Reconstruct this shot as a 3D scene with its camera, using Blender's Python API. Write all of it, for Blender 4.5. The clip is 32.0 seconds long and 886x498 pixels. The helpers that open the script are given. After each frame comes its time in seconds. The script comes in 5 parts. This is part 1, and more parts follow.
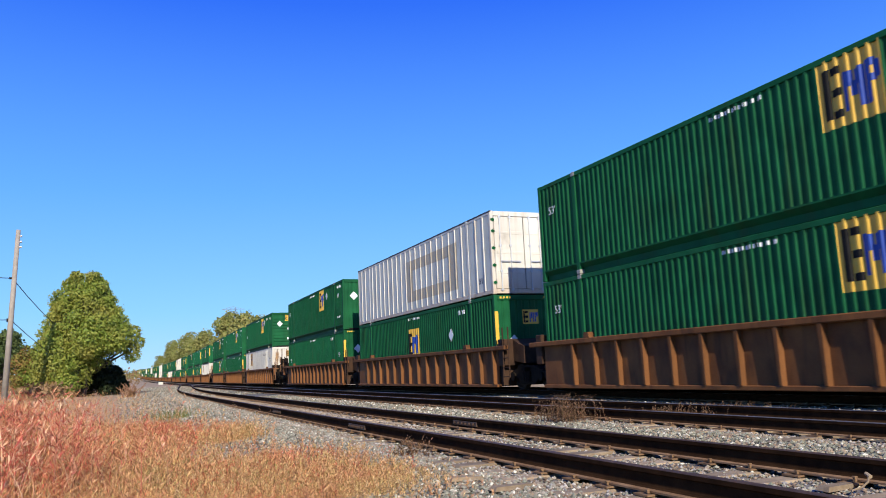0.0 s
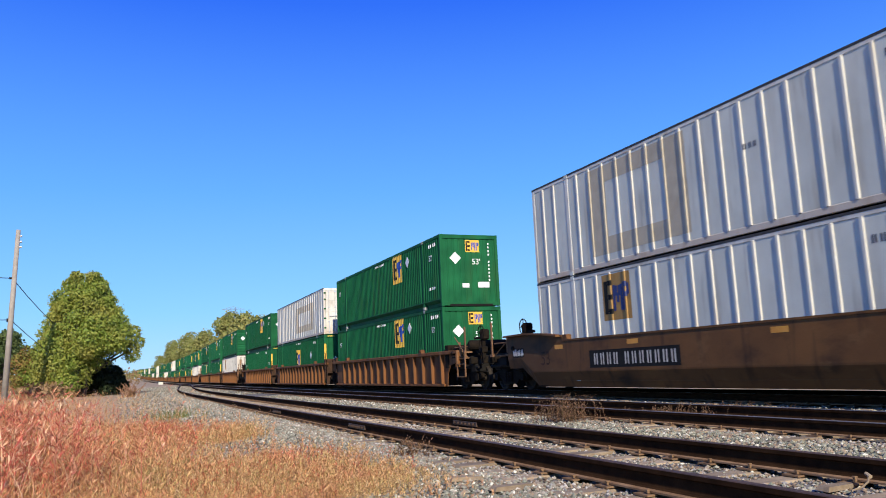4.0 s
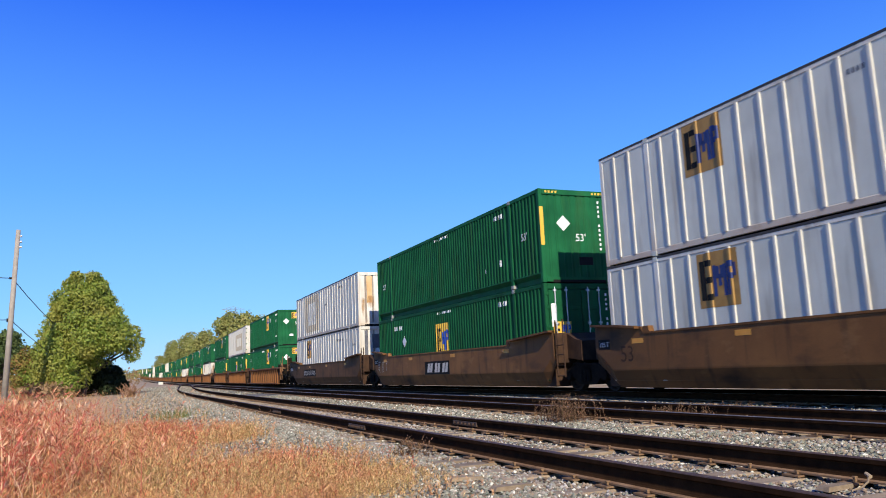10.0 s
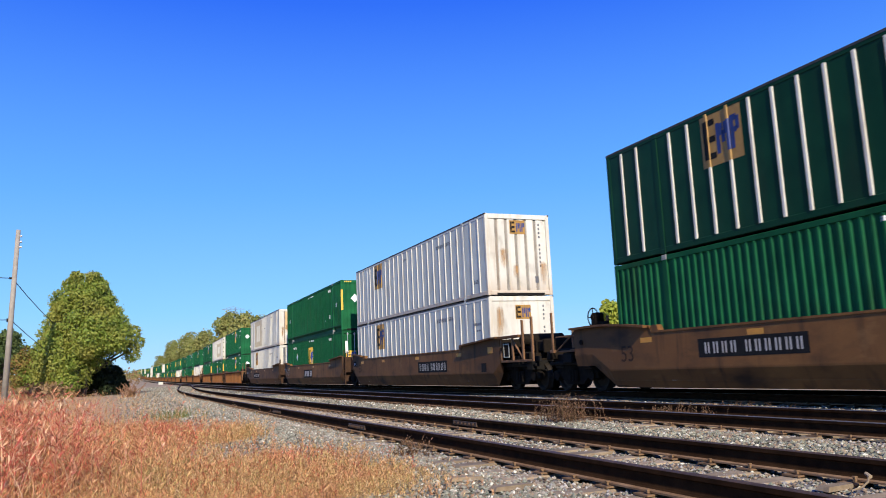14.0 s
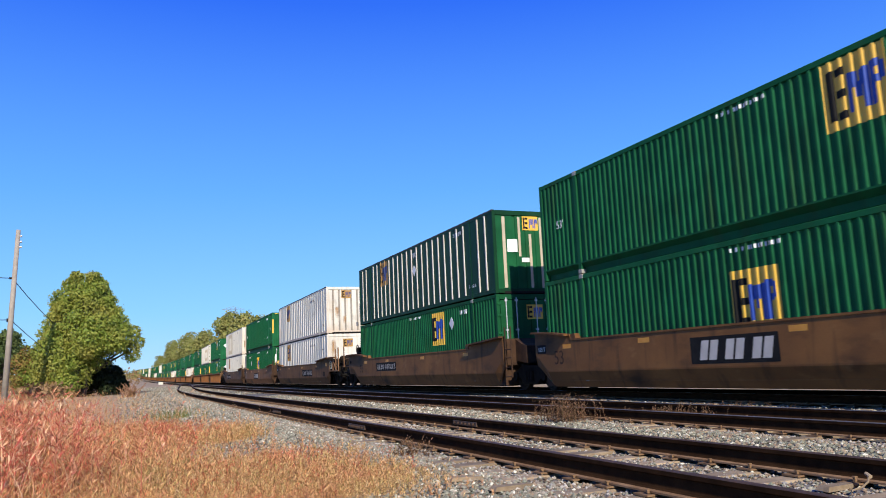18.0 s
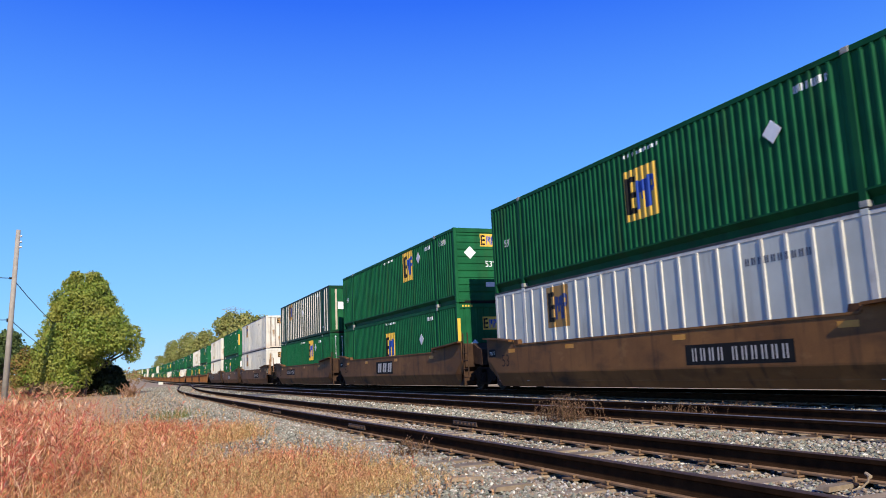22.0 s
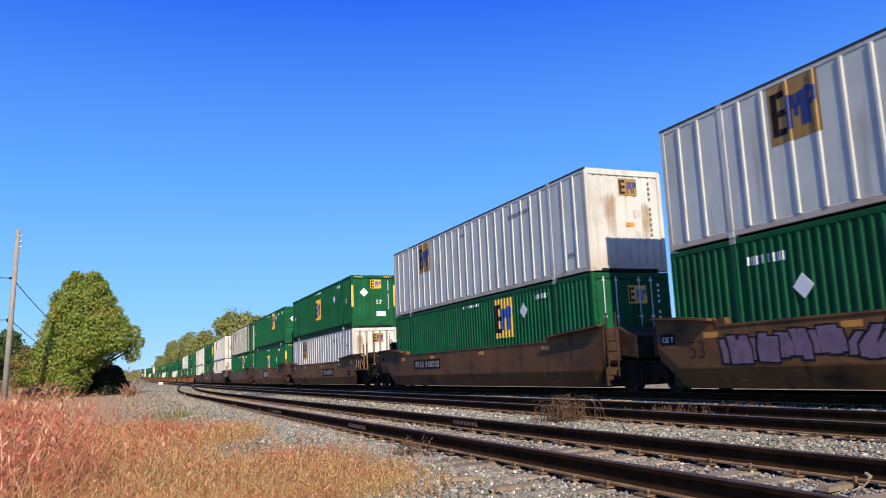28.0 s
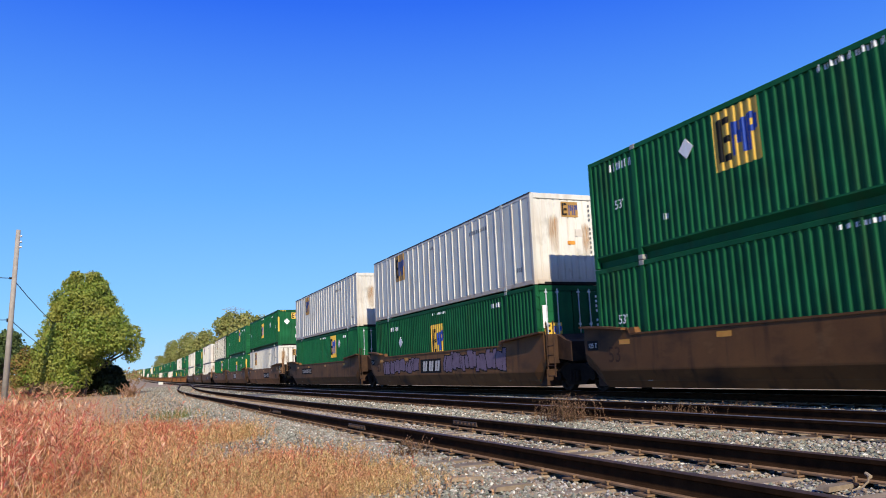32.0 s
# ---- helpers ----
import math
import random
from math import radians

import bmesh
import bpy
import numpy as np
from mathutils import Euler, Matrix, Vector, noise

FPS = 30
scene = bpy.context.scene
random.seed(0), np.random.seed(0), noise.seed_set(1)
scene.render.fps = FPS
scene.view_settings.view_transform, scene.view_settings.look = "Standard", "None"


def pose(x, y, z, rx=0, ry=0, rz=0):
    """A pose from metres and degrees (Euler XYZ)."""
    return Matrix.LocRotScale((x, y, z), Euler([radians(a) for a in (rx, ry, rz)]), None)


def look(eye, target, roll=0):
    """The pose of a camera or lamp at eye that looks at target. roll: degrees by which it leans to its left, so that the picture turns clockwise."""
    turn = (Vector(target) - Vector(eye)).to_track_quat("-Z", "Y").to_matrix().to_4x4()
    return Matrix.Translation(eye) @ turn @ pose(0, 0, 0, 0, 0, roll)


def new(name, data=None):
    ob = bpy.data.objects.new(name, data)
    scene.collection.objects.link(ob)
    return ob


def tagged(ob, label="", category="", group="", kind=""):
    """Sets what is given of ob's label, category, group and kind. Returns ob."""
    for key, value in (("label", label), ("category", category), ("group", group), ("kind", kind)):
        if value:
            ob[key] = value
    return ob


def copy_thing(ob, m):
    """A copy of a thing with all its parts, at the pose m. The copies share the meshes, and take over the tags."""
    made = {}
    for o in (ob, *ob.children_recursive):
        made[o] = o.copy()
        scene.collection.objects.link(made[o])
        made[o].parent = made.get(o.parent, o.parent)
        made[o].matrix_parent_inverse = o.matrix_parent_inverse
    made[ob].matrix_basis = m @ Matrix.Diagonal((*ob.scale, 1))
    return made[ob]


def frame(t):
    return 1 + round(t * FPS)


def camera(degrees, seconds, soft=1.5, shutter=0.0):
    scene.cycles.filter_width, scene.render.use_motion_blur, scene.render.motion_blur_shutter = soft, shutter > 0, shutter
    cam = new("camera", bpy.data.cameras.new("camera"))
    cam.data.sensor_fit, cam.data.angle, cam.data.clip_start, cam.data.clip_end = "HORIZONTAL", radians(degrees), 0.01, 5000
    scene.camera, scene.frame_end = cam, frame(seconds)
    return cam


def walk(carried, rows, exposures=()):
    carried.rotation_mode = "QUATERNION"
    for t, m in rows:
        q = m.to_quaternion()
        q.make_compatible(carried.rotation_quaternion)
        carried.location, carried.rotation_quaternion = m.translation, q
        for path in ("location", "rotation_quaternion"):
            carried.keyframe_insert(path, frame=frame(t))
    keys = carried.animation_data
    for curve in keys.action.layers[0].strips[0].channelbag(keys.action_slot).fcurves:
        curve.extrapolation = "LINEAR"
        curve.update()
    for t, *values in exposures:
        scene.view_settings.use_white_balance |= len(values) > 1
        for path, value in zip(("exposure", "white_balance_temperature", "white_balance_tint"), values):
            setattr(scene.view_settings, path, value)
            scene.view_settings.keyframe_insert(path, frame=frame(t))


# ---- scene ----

# ---------------------------------------------------------------- camera
EYE = Vector((0.0, 0.0, 1.0))
YAW, PITCH = radians(23.467), radians(8.854)
AIM = EYE + Vector((math.sin(YAW) * math.cos(PITCH), math.cos(YAW) * math.cos(PITCH), math.sin(PITCH)))
cam = camera(60.18, 32.0, soft=0.95, shutter=0.25)
walk(cam, [(0.0, look(EYE, AIM, -2.488)), (32.0, look(EYE, AIM, -2.488))], [(0.0, 0.36), (2.0, 0.44), (3.5, 0.36), (20.0, 0.34), (31.0, 0.27), (32.0, 0.27)])

# ---------------------------------------------------------------- light
SUN_EL, SUN_AZ = radians(30.4), radians(190.5)      # azimuth clockwise from +Y
TO_SUN = Vector((math.sin(SUN_AZ) * math.cos(SUN_EL), math.cos(SUN_AZ) * math.cos(SUN_EL), math.sin(SUN_EL)))
sun = new("sun", bpy.data.lights.new("sun", "SUN"))
sun.data.energy, sun.data.angle, sun.data.color = 5.0, radians(0.53), (1.0, 0.90, 0.74)
sun.matrix_world = look((0, 0, 60), Vector((0, 0, 60)) - TO_SUN)

world = bpy.data.worlds.new("world")
scene.world = world
world.use_nodes = True
wn, wl = world.node_tree.nodes, world.node_tree.links
wn.clear()
sky = wn.new("ShaderNodeTexSky")
sky.sky_type, sky.sun_disc = "NISHITA", False
sky.sun_elevation, sky.sun_rotation = SUN_EL, SUN_AZ
sky.altitude, sky.air_density, sky.dust_density, sky.ozone_density = 1200, 1.0, 0.0, 3.0
bg, wo = wn.new("ShaderNodeBackground"), wn.new("ShaderNodeOutputWorld")
bg.inputs["Strength"].default_value = 0.117
# a clear polarised-looking blue that pales only a little towards the horizon
where, split, blues, blend = wn.new("ShaderNodeTexCoord"), wn.new("ShaderNodeSeparateXYZ"), wn.new("ShaderNodeValToRGB"), wn.new("ShaderNodeMix")
els = blues.color_ramp.elements
while len(els) < 5:
    els.new(0.5)
for k, (at, c) in enumerate(((0.0, (2.6, 4.75, 7.3)), (0.08, (1.65, 4.2, 7.7)), (0.228, (0.82, 2.95, 7.4)), (0.45, (0.12, 1.03, 6.7)), (1.0, (0.06, 0.35, 2.6)))):
    els[k].position, els[k].color = at, (*c, 1)
blend.data_type, blend.inputs[0].default_value = "RGBA", 0.90
wl.new(where.outputs["Generated"], split.inputs[0])
wl.new(split.outputs[2], blues.inputs[0])
wl.new(sky.outputs[0], blend.inputs[6])
wl.new(blues.outputs[0], blend.inputs[7])
wl.new(blend.outputs[2], bg.inputs["Color"])
wl.new(bg.outputs[0], wo.inputs["Surface"])

# ---------------------------------------------------------------- materials


def mat(name, a, b, scale=4.0, rough=0.6, metal=0.0, bump=0.15, fine=60.0, stain=None, amount=0.35, stretch=(1, 1, 1), vary=0.0, island=0.0, spec=0.5, more=(), bands=()):
    """Two tones mixed by a coarse and a fine noise, an optional third tone in streaks or patches, and fine relief."""
    m = bpy.data.materials.new(name)
    m.use_nodes = True
    n, l = m.node_tree.nodes, m.node_tree.links
    p = n["Principled BSDF"]
    co = n.new("ShaderNodeTexCoord")
    n1, n2 = n.new("ShaderNodeTexNoise"), n.new("ShaderNodeTexNoise")
    n1.inputs["Scale"].default_value, n1.inputs["Detail"].default_value = scale, 6
    n2.inputs["Scale"].default_value, n2.inputs["Detail"].default_value = fine, 3
    for q in (n1, n2):
        l.new(co.outputs["Object"], q.inputs["Vector"])
    add = n.new("ShaderNodeMath")
    add.operation = "MULTIPLY_ADD"
    add.inputs[1].default_value = 0.4
    l.new(n2.outputs["Fac"], add.inputs[0])
    l.new(n1.outputs["Fac"], add.inputs[2])
    ramp = n.new("ShaderNodeValToRGB")
    ramp.color_ramp.elements[0].position, ramp.color_ramp.elements[1].position = 0.45, 0.95
    ramp.color_ramp.elements[0].color, ramp.color_ramp.elements[1].color = (*a, 1), (*b, 1)
    l.new(add.outputs[0], ramp.inputs[0])
    col = ramp.outputs[0]
    for tone, amount, stretch, edge in (((stain, amount, stretch, 0.52),) if stain else ()) + tuple(more):
        mp, n3 = n.new("ShaderNodeMapping"), n.new("ShaderNodeTexNoise")
        mp.inputs["Scale"].default_value = stretch
        n3.inputs["Scale"].default_value, n3.inputs["Detail"].default_value = 1.0, 7
        l.new(co.outputs["Object"], mp.inputs["Vector"])
        l.new(mp.outputs[0], n3.inputs["Vector"])
        r2, mix = n.new("ShaderNodeValToRGB"), n.new("ShaderNodeMix")
        r2.color_ramp.elements[0].position, r2.color_ramp.elements[1].position = edge, edge + 0.25
        r2.color_ramp.elements[0].color, r2.color_ramp.elements[1].color = (0, 0, 0, 1), (amount,) * 3 + (1,)
        l.new(n3.outputs["Fac"], r2.inputs[0])
        mix.data_type = "RGBA"
        mix.inputs[7].default_value = (*tone, 1)
        l.new(r2.outputs[0], mix.inputs[0])
        l.new(col, mix.inputs[6])
        col = mix.outputs[2]
    for axis, start, full, tone, amount in bands:      # wear and painted-in shade gathering along one end of an axis, broken up by noise
        sp, far, mr, mul, mix = n.new("ShaderNodeSeparateXYZ"), n.new("ShaderNodeMath"), n.new("ShaderNodeMapRange"), n.new("ShaderNodeMath"), n.new("ShaderNodeMix")
        l.new(co.outputs["Object"], sp.inputs[0])
        far.operation = "ABSOLUTE"
        l.new(sp.outputs[axis], far.inputs[0])
        mr.inputs[1].default_value, mr.inputs[2].default_value, mr.inputs[4].default_value = start, full, 1.6 * amount
        l.new(far.outputs[0], mr.inputs[0])
        mul.operation, mul.use_clamp = "MULTIPLY", True
        l.new(mr.outputs[0], mul.inputs[0])
        l.new(n1.outputs["Fac"], mul.inputs[1])
        mix.data_type, mix.inputs[7].default_value = "RGBA", (*tone, 1)
        l.new(mul.outputs[0], mix.inputs[0])
        l.new(col, mix.inputs[6])
        col = mix.outputs[2]
    if vary or island:
        hs = n.new("ShaderNodeHueSaturation")
        mr = n.new("ShaderNodeMapRange")
        v = vary or island
        mr.inputs[3].default_value, mr.inputs[4].default_value = 1 - v, 1 + v
        src = n.new("ShaderNodeObjectInfo").outputs["Random"] if vary else n.new("ShaderNodeNewGeometry").outputs["Random Per Island"]
        l.new(src, mr.inputs[0])
        l.new(mr.outputs[0], hs.inputs["Value"])
        l.new(col, hs.inputs["Color"])
        col = hs.outputs[0]
    l.new(col, p.inputs["Base Color"])
    p.inputs["Roughness"].default_value, p.inputs["Metallic"].default_value = rough, metal
    p.inputs["Specular IOR Level"].default_value = spec
    if bump:
        bp = n.new("ShaderNodeBump")
        bp.inputs["Strength"].default_value, bp.inputs["Distance"].default_value = bump, 0.01
        l.new(add.outputs[0], bp.inputs["Height"])
        l.new(bp.outputs[0], p.inputs["Normal"])
    return m


def streak_mat(name, a, b):
    """Rust that has run down the paint: opaque along the middle of its patch, gone at the ragged edges."""
    m = mat(name, a, b, 3.0, 0.8, bump=0.05)
    n, l = m.node_tree.nodes, m.node_tree.links
    co, sp, mp, nz = n.new("ShaderNodeTexCoord"), n.new("ShaderNodeSeparateXYZ"), n.new("ShaderNodeMapping"), n.new("ShaderNodeTexNoise")
    l.new(co.outputs["Generated"], sp.inputs[0])
    mp.inputs["Scale"].default_value = (16, 1, 1.6)
    l.new(co.outputs["Object"], mp.inputs[0])
    l.new(mp.outputs[0], nz.inputs["Vector"])
    nz.inputs["Scale"].default_value, nz.inputs["Detail"].default_value = 1.0, 5

    def calc(op, p, q):
        c = n.new("ShaderNodeMath")
        c.operation, c.use_clamp = op, True
        for k, v in enumerate((p, q)):
            if isinstance(v, float):
                c.inputs[k].default_value = v
            else:
                l.new(v, c.inputs[k])
        return c.outputs[0]

    across = calc("MULTIPLY", calc("MULTIPLY", sp.outputs[0], calc("SUBTRACT", 1.0, sp.outputs[0])), 3.6)
    down = calc("MULTIPLY", calc("MULTIPLY", sp.outputs[2], 1.8), calc("MULTIPLY", calc("SUBTRACT", 1.0, sp.outputs[2]), 6.0))
    mask = n.new("ShaderNodeMapRange")
    l.new(calc("MULTIPLY", calc("MULTIPLY", across, down), nz.outputs["Fac"]), mask.inputs[0])
    mask.inputs[1].default_value, mask.inputs[2].default_value, mask.inputs[4].default_value = 0.14, 0.50, 0.62
    tr, mx = n.new("ShaderNodeBsdfTransparent"), n.new("ShaderNodeMixShader")
    l.new(mask.outputs[0], mx.inputs[0])
    l.new(tr.outputs[0], mx.inputs[1])
    l.new(n["Principled BSDF"].outputs[0], mx.inputs[2])
    l.new(mx.outputs[0], n["Material Output"].inputs["Surface"])
    return m


def scatter_mat(name, colours, rough=0.8, trans=0.0, patch=None, spread=0.45):
    """One of several tones for each loose piece of a mesh; patch: a tone that takes over in wide soft patches."""
    m = bpy.data.materials.new(name)
    m.use_nodes = True
    n, l = m.node_tree.nodes, m.node_tree.links
    p = n["Principled BSDF"]
    ramp = n.new("ShaderNodeValToRGB")
    ramp.color_ramp.interpolation = "LINEAR"
    els = ramp.color_ramp.elements
    while len(els) < len(colours):
        els.new(0.5)
    for i, c in enumerate(colours):
        els[i].position, els[i].color = i / (len(colours) - 1), (*c, 1)
    l.new(n.new("ShaderNodeNewGeometry").outputs["Random Per Island"], ramp.inputs[0])
    col = ramp.outputs[0]
    if patch:
        wide, r2, mix = n.new("ShaderNodeTexNoise"), n.new("ShaderNodeValToRGB"), n.new("ShaderNodeMix")
        wide.inputs["Scale"].default_value, wide.inputs["Detail"].default_value = spread, 3
        l.new(n.new("ShaderNodeTexCoord").outputs["Object"], wide.inputs["Vector"])
        r2.color_ramp.elements[0].position, r2.color_ramp.elements[1].position = 0.47, 0.68
        r2.color_ramp.elements[1].color = (0.8, 0.8, 0.8, 1)
        l.new(wide.outputs["Fac"], r2.inputs[0])
        mix.data_type, mix.inputs[7].default_value = "RGBA", (*patch, 1)
        l.new(r2.outputs[0], mix.inputs[0])
        l.new(col, mix.inputs[6])
        col = mix.outputs[2]
    l.new(col, p.inputs["Base Color"])
    p.inputs["Roughness"].default_value = rough
    p.inputs["Specular IOR Level"].default_value = 0.25
    if trans:
        t, mx = n.new("ShaderNodeBsdfTranslucent"), n.new("ShaderNodeMixShader")
        l.new(col, t.inputs["Color"])
        mx.inputs[0].default_value = trans
        l.new(p.outputs[0], mx.inputs[1])
        l.new(t.outputs[0], mx.inputs[2])
        l.new(mx.outputs[0], n["Material Output"].inputs["Surface"])
    return m


GREEN = mat("green_paint", (0.005, 0.062, 0.023), (0.010, 0.106, 0.038), 1.5, 0.62, stain=(0.03, 0.05, 0.016), amount=0.5, stretch=(2, 2, 0.3), vary=0.2, bump=0.06, spec=0.10, more=(((0.002, 0.022, 0.010), 0.6, (3, 3, 0.2), 0.56),))
# dark green deepened for shaded sides; the same box's rear wall is GREEN
DKGREEN = mat("dark_side_green", (0.002, 0.028, 0.011), (0.005, 0.045, 0.017), 1.5, 0.5, stain=(0.02, 0.03, 0.015), amount=0.4, stretch=(2, 2, 0.35), bump=0.06, spec=0.12)
WHITE = mat("white_paint", (0.445, 0.455, 0.395), (0.565, 0.58, 0.51), 1.2, 0.7, stain=(0.30, 0.24, 0.16), amount=0.5, stretch=(2.5, 2.5, 0.3), vary=0.08, bump=0.08, more=(((0.22, 0.21, 0.19), 0.5, (5, 5, 0.6), 0.58),))
OFFWHITE = mat("aged_white_paint", (0.52, 0.50, 0.435), (0.65, 0.63, 0.56), 1.2, 0.65, stain=(0.34, 0.21, 0.09), amount=0.5, stretch=(4.5, 4.5, 0.28), vary=0.08, bump=0.08, more=(((0.20, 0.16, 0.11), 0.7, (2.2, 2.2, 1.6), 0.57),), bands=((2, 0.75, 0.10, (0.34, 0.19, 0.075), 0.5),))
POSTWHITE = mat("post_white", (0.55, 0.52, 0.44), (0.66, 0.63, 0.54), 2.0, 0.75, stain=(0.4, 0.28, 0.15), amount=0.5, stretch=(3, 3, 0.5), bump=0.05)
TAN = mat("faded_tan_film", (0.36, 0.31, 0.22), (0.46, 0.40, 0.29), 3.0, 0.7, bump=0.05)
YELLOW = mat("yellow_film", (0.62, 0.36, 0.03), (0.70, 0.43, 0.05), 5.0, 0.5, bump=0.03)
BLUE = mat("blue_film", (0.010, 0.042, 0.27), (0.018, 0.065, 0.36), 5.0, 0.5, bump=0.03)
BLACK = mat("black_film", (0.010, 0.010, 0.010), (0.020, 0.019, 0.018), 5.0, 0.8, bump=0.03, spec=0.1)
LETTER = mat("white_lettering", (0.66, 0.67, 0.66), (0.78, 0.78, 0.76), 8.0, 0.6, bump=0.03)
# base taken to near-black so undersides hold their shade in the colour
UNDERDARK = mat("dark_underside", (0.004, 0.004, 0.004), (0.012, 0.010, 0.008), 3.0, 0.85, bump=0.3, spec=0.2)
# dark end bands: brake dust plus the shade below the top lip
WELLBROWN = mat("weathered_brown_paint", (0.122, 0.052, 0.0155), (0.212, 0.093, 0.026), 0.9, 0.68, stain=(0.028, 0.015, 0.008), amount=0.95, stretch=(0.7, 0.7, 1.6), vary=0.28, bump=0.16, spec=0.25, more=(((0.020, 0.012, 0.007), 0.85, (3.5, 3.5, 0.5), 0.55), ((0.30, 0.16, 0.06), 0.6, (1.6, 1.6, 4.0), 0.60)), bands=((1, 5.4, 7.8, (0.022, 0.012, 0.007), 0.5),))
WELLRUST = mat("rusty_brown_paint", (0.100, 0.037, 0.012), (0.205, 0.084, 0.024), 1.4, 0.76, stain=(0.030, 0.016, 0.009), amount=0.95, stretch=(1.5, 1.5, 0.8), vary=0.15, bump=0.2, spec=0.25, more=(((0.020, 0.012, 0.007), 0.8, (4, 4, 0.5), 0.56),))
STEEL = mat("dark_steel", (0.006, 0.005, 0.004), (0.020, 0.014, 0.009), 6.0, 0.9, 0.0, bump=0.2, spec=0.1)
WHEELSTEEL = mat("wheel_steel", (0.014, 0.011, 0.008), (0.034, 0.026, 0.018), 6.0, 0.75, 0.1, bump=0.1, spec=0.2)
RAILSIDE = mat("rusted_rail", (0.016, 0.0085, 0.0045), (0.042, 0.021, 0.010), 7.0, 0.95, 0.0, bump=0.4, stain=(0.07, 0.036, 0.017), amount=0.4, stretch=(4, 1, 4), spec=0.03)
# besides its dust, the foot's colour is lightened for sun on its top
FOOT = mat("dusty_sunlit_rail_foot", (0.15, 0.085, 0.045), (0.30, 0.19, 0.11), 5.0, 0.95, 0.0, bump=0.4, spec=0.1)
RAILTOP = mat("worn_rail_top", (0.15, 0.14, 0.13), (0.26, 0.245, 0.23), 7.0, 0.48, 0.7, bump=0.1)
RUSTTOP = mat("dull_rail_top", (0.045, 0.028, 0.019), (0.09, 0.052, 0.032), 7.0, 0.65, 0.3, bump=0.2)
TIE = mat("weathered_timber", (0.165, 0.115, 0.065), (0.350, 0.270, 0.174), 3.0, 0.9, bump=0.7, fine=25, stain=(0.06, 0.045, 0.035), amount=0.8, stretch=(1, 12, 6), vary=0.25)
PLATE = mat("rusty_plate", (0.13, 0.078, 0.042), (0.24, 0.15, 0.085), 9.0, 0.9, 0.0, bump=0.3, spec=0.15)
GROUND = mat("dry_gravel_soil", (0.19, 0.142, 0.092), (0.44, 0.355, 0.245), 2.2, 0.95, bump=1.0, fine=38.0, stain=(0.27, 0.18, 0.10), amount=0.9, stretch=(0.25, 0.12, 1), spec=0.2)
# darker than the soil, to paint in shade between the loose stones
BED = mat("ballast_bed", (0.060, 0.056, 0.050), (0.23, 0.215, 0.19), 6.0, 0.95, bump=1.0, fine=55.0, stain=(0.10, 0.075, 0.052), amount=0.8, stretch=(0.6, 0.2, 1), spec=0.15)
STONE = scatter_mat("ballast_stone", [(0.058, 0.057, 0.044), (0.205, 0.203, 0.155), (0.108, 0.114, 0.088), (0.36, 0.352, 0.272), (0.152, 0.168, 0.125), (0.29, 0.20, 0.13), (0.265, 0.265, 0.205), (0.145, 0.098, 0.070), (0.70, 0.675, 0.55)], 0.85)
RUSTSTONE = scatter_mat("rusty_stone", [(0.09, 0.062, 0.042), (0.25, 0.19, 0.135), (0.16, 0.105, 0.066), (0.33, 0.29, 0.24), (0.19, 0.155, 0.125), (0.44, 0.41, 0.36), (0.20, 0.19, 0.18)], 0.9)
DRYGRASS = scatter_mat("dry_grass", [(0.20, 0.12, 0.052), (0.76, 0.51, 0.23), (0.66, 0.31, 0.14), (0.15, 0.088, 0.041), (0.86, 0.63, 0.32), (0.68, 0.46, 0.17), (0.40, 0.36, 0.11), (0.78, 0.50, 0.22)], 0.85, 0.25, patch=(0.66, 0.26, 0.14), spread=1.3)
REDWEED = scatter_mat("red_weed", [(0.20, 0.055, 0.036), (0.74, 0.11, 0.075), (0.66, 0.31, 0.14), (0.11, 0.042, 0.027), (0.68, 0.125, 0.08), (0.72, 0.21, 0.11), (0.36, 0.24, 0.085), (0.74, 0.43, 0.20), (0.70, 0.115, 0.085)], 0.85, 0.25, patch=(0.56, 0.38, 0.16), spread=1.6)
STALK = scatter_mat("pale_stalk", [(0.56, 0.30, 0.16), (0.80, 0.55, 0.33), (0.55, 0.13, 0.085), (0.42, 0.08, 0.06), (0.70, 0.44, 0.25)], 0.85, 0.1)
BROWNWEED = scatter_mat("brown_weed", [(0.13, 0.075, 0.036), (0.25, 0.155, 0.075), (0.34, 0.22, 0.11)], 0.9, 0.1)
TRACKWEED = scatter_mat("track_weed", [(0.07, 0.042, 0.024), (0.15, 0.088, 0.05), (0.23, 0.12, 0.07), (0.12, 0.09, 0.04)], 0.9, 0.1)
DULLMARK = mat("weathered_yellow_film", (0.27, 0.145, 0.03), (0.38, 0.21, 0.045), 5.0, 0.6, bump=0.03)
NAVY = mat("faded_blue_film", (0.012, 0.025, 0.12), (0.02, 0.04, 0.17), 5.0, 0.6, bump=0.03)
GREENWEED = scatter_mat("green_weed", [(0.10, 0.15, 0.03), (0.17, 0.21, 0.05), (0.22, 0.19, 0.06)], 0.8, 0.25)
LEAF = scatter_mat("tree_leaf", [(0.115, 0.18, 0.026), (0.27, 0.335, 0.058), (0.17, 0.245, 0.036), (0.40, 0.41, 0.088), (0.13, 0.20, 0.030)], 0.55, 0.3, patch=(0.33, 0.30, 0.065))
YELLOWLEAF = scatter_mat("yellowing_leaf", [(0.20, 0.27, 0.035), (0.40, 0.42, 0.06), (0.30, 0.36, 0.05), (0.50, 0.48, 0.09)], 0.6, 0.35)
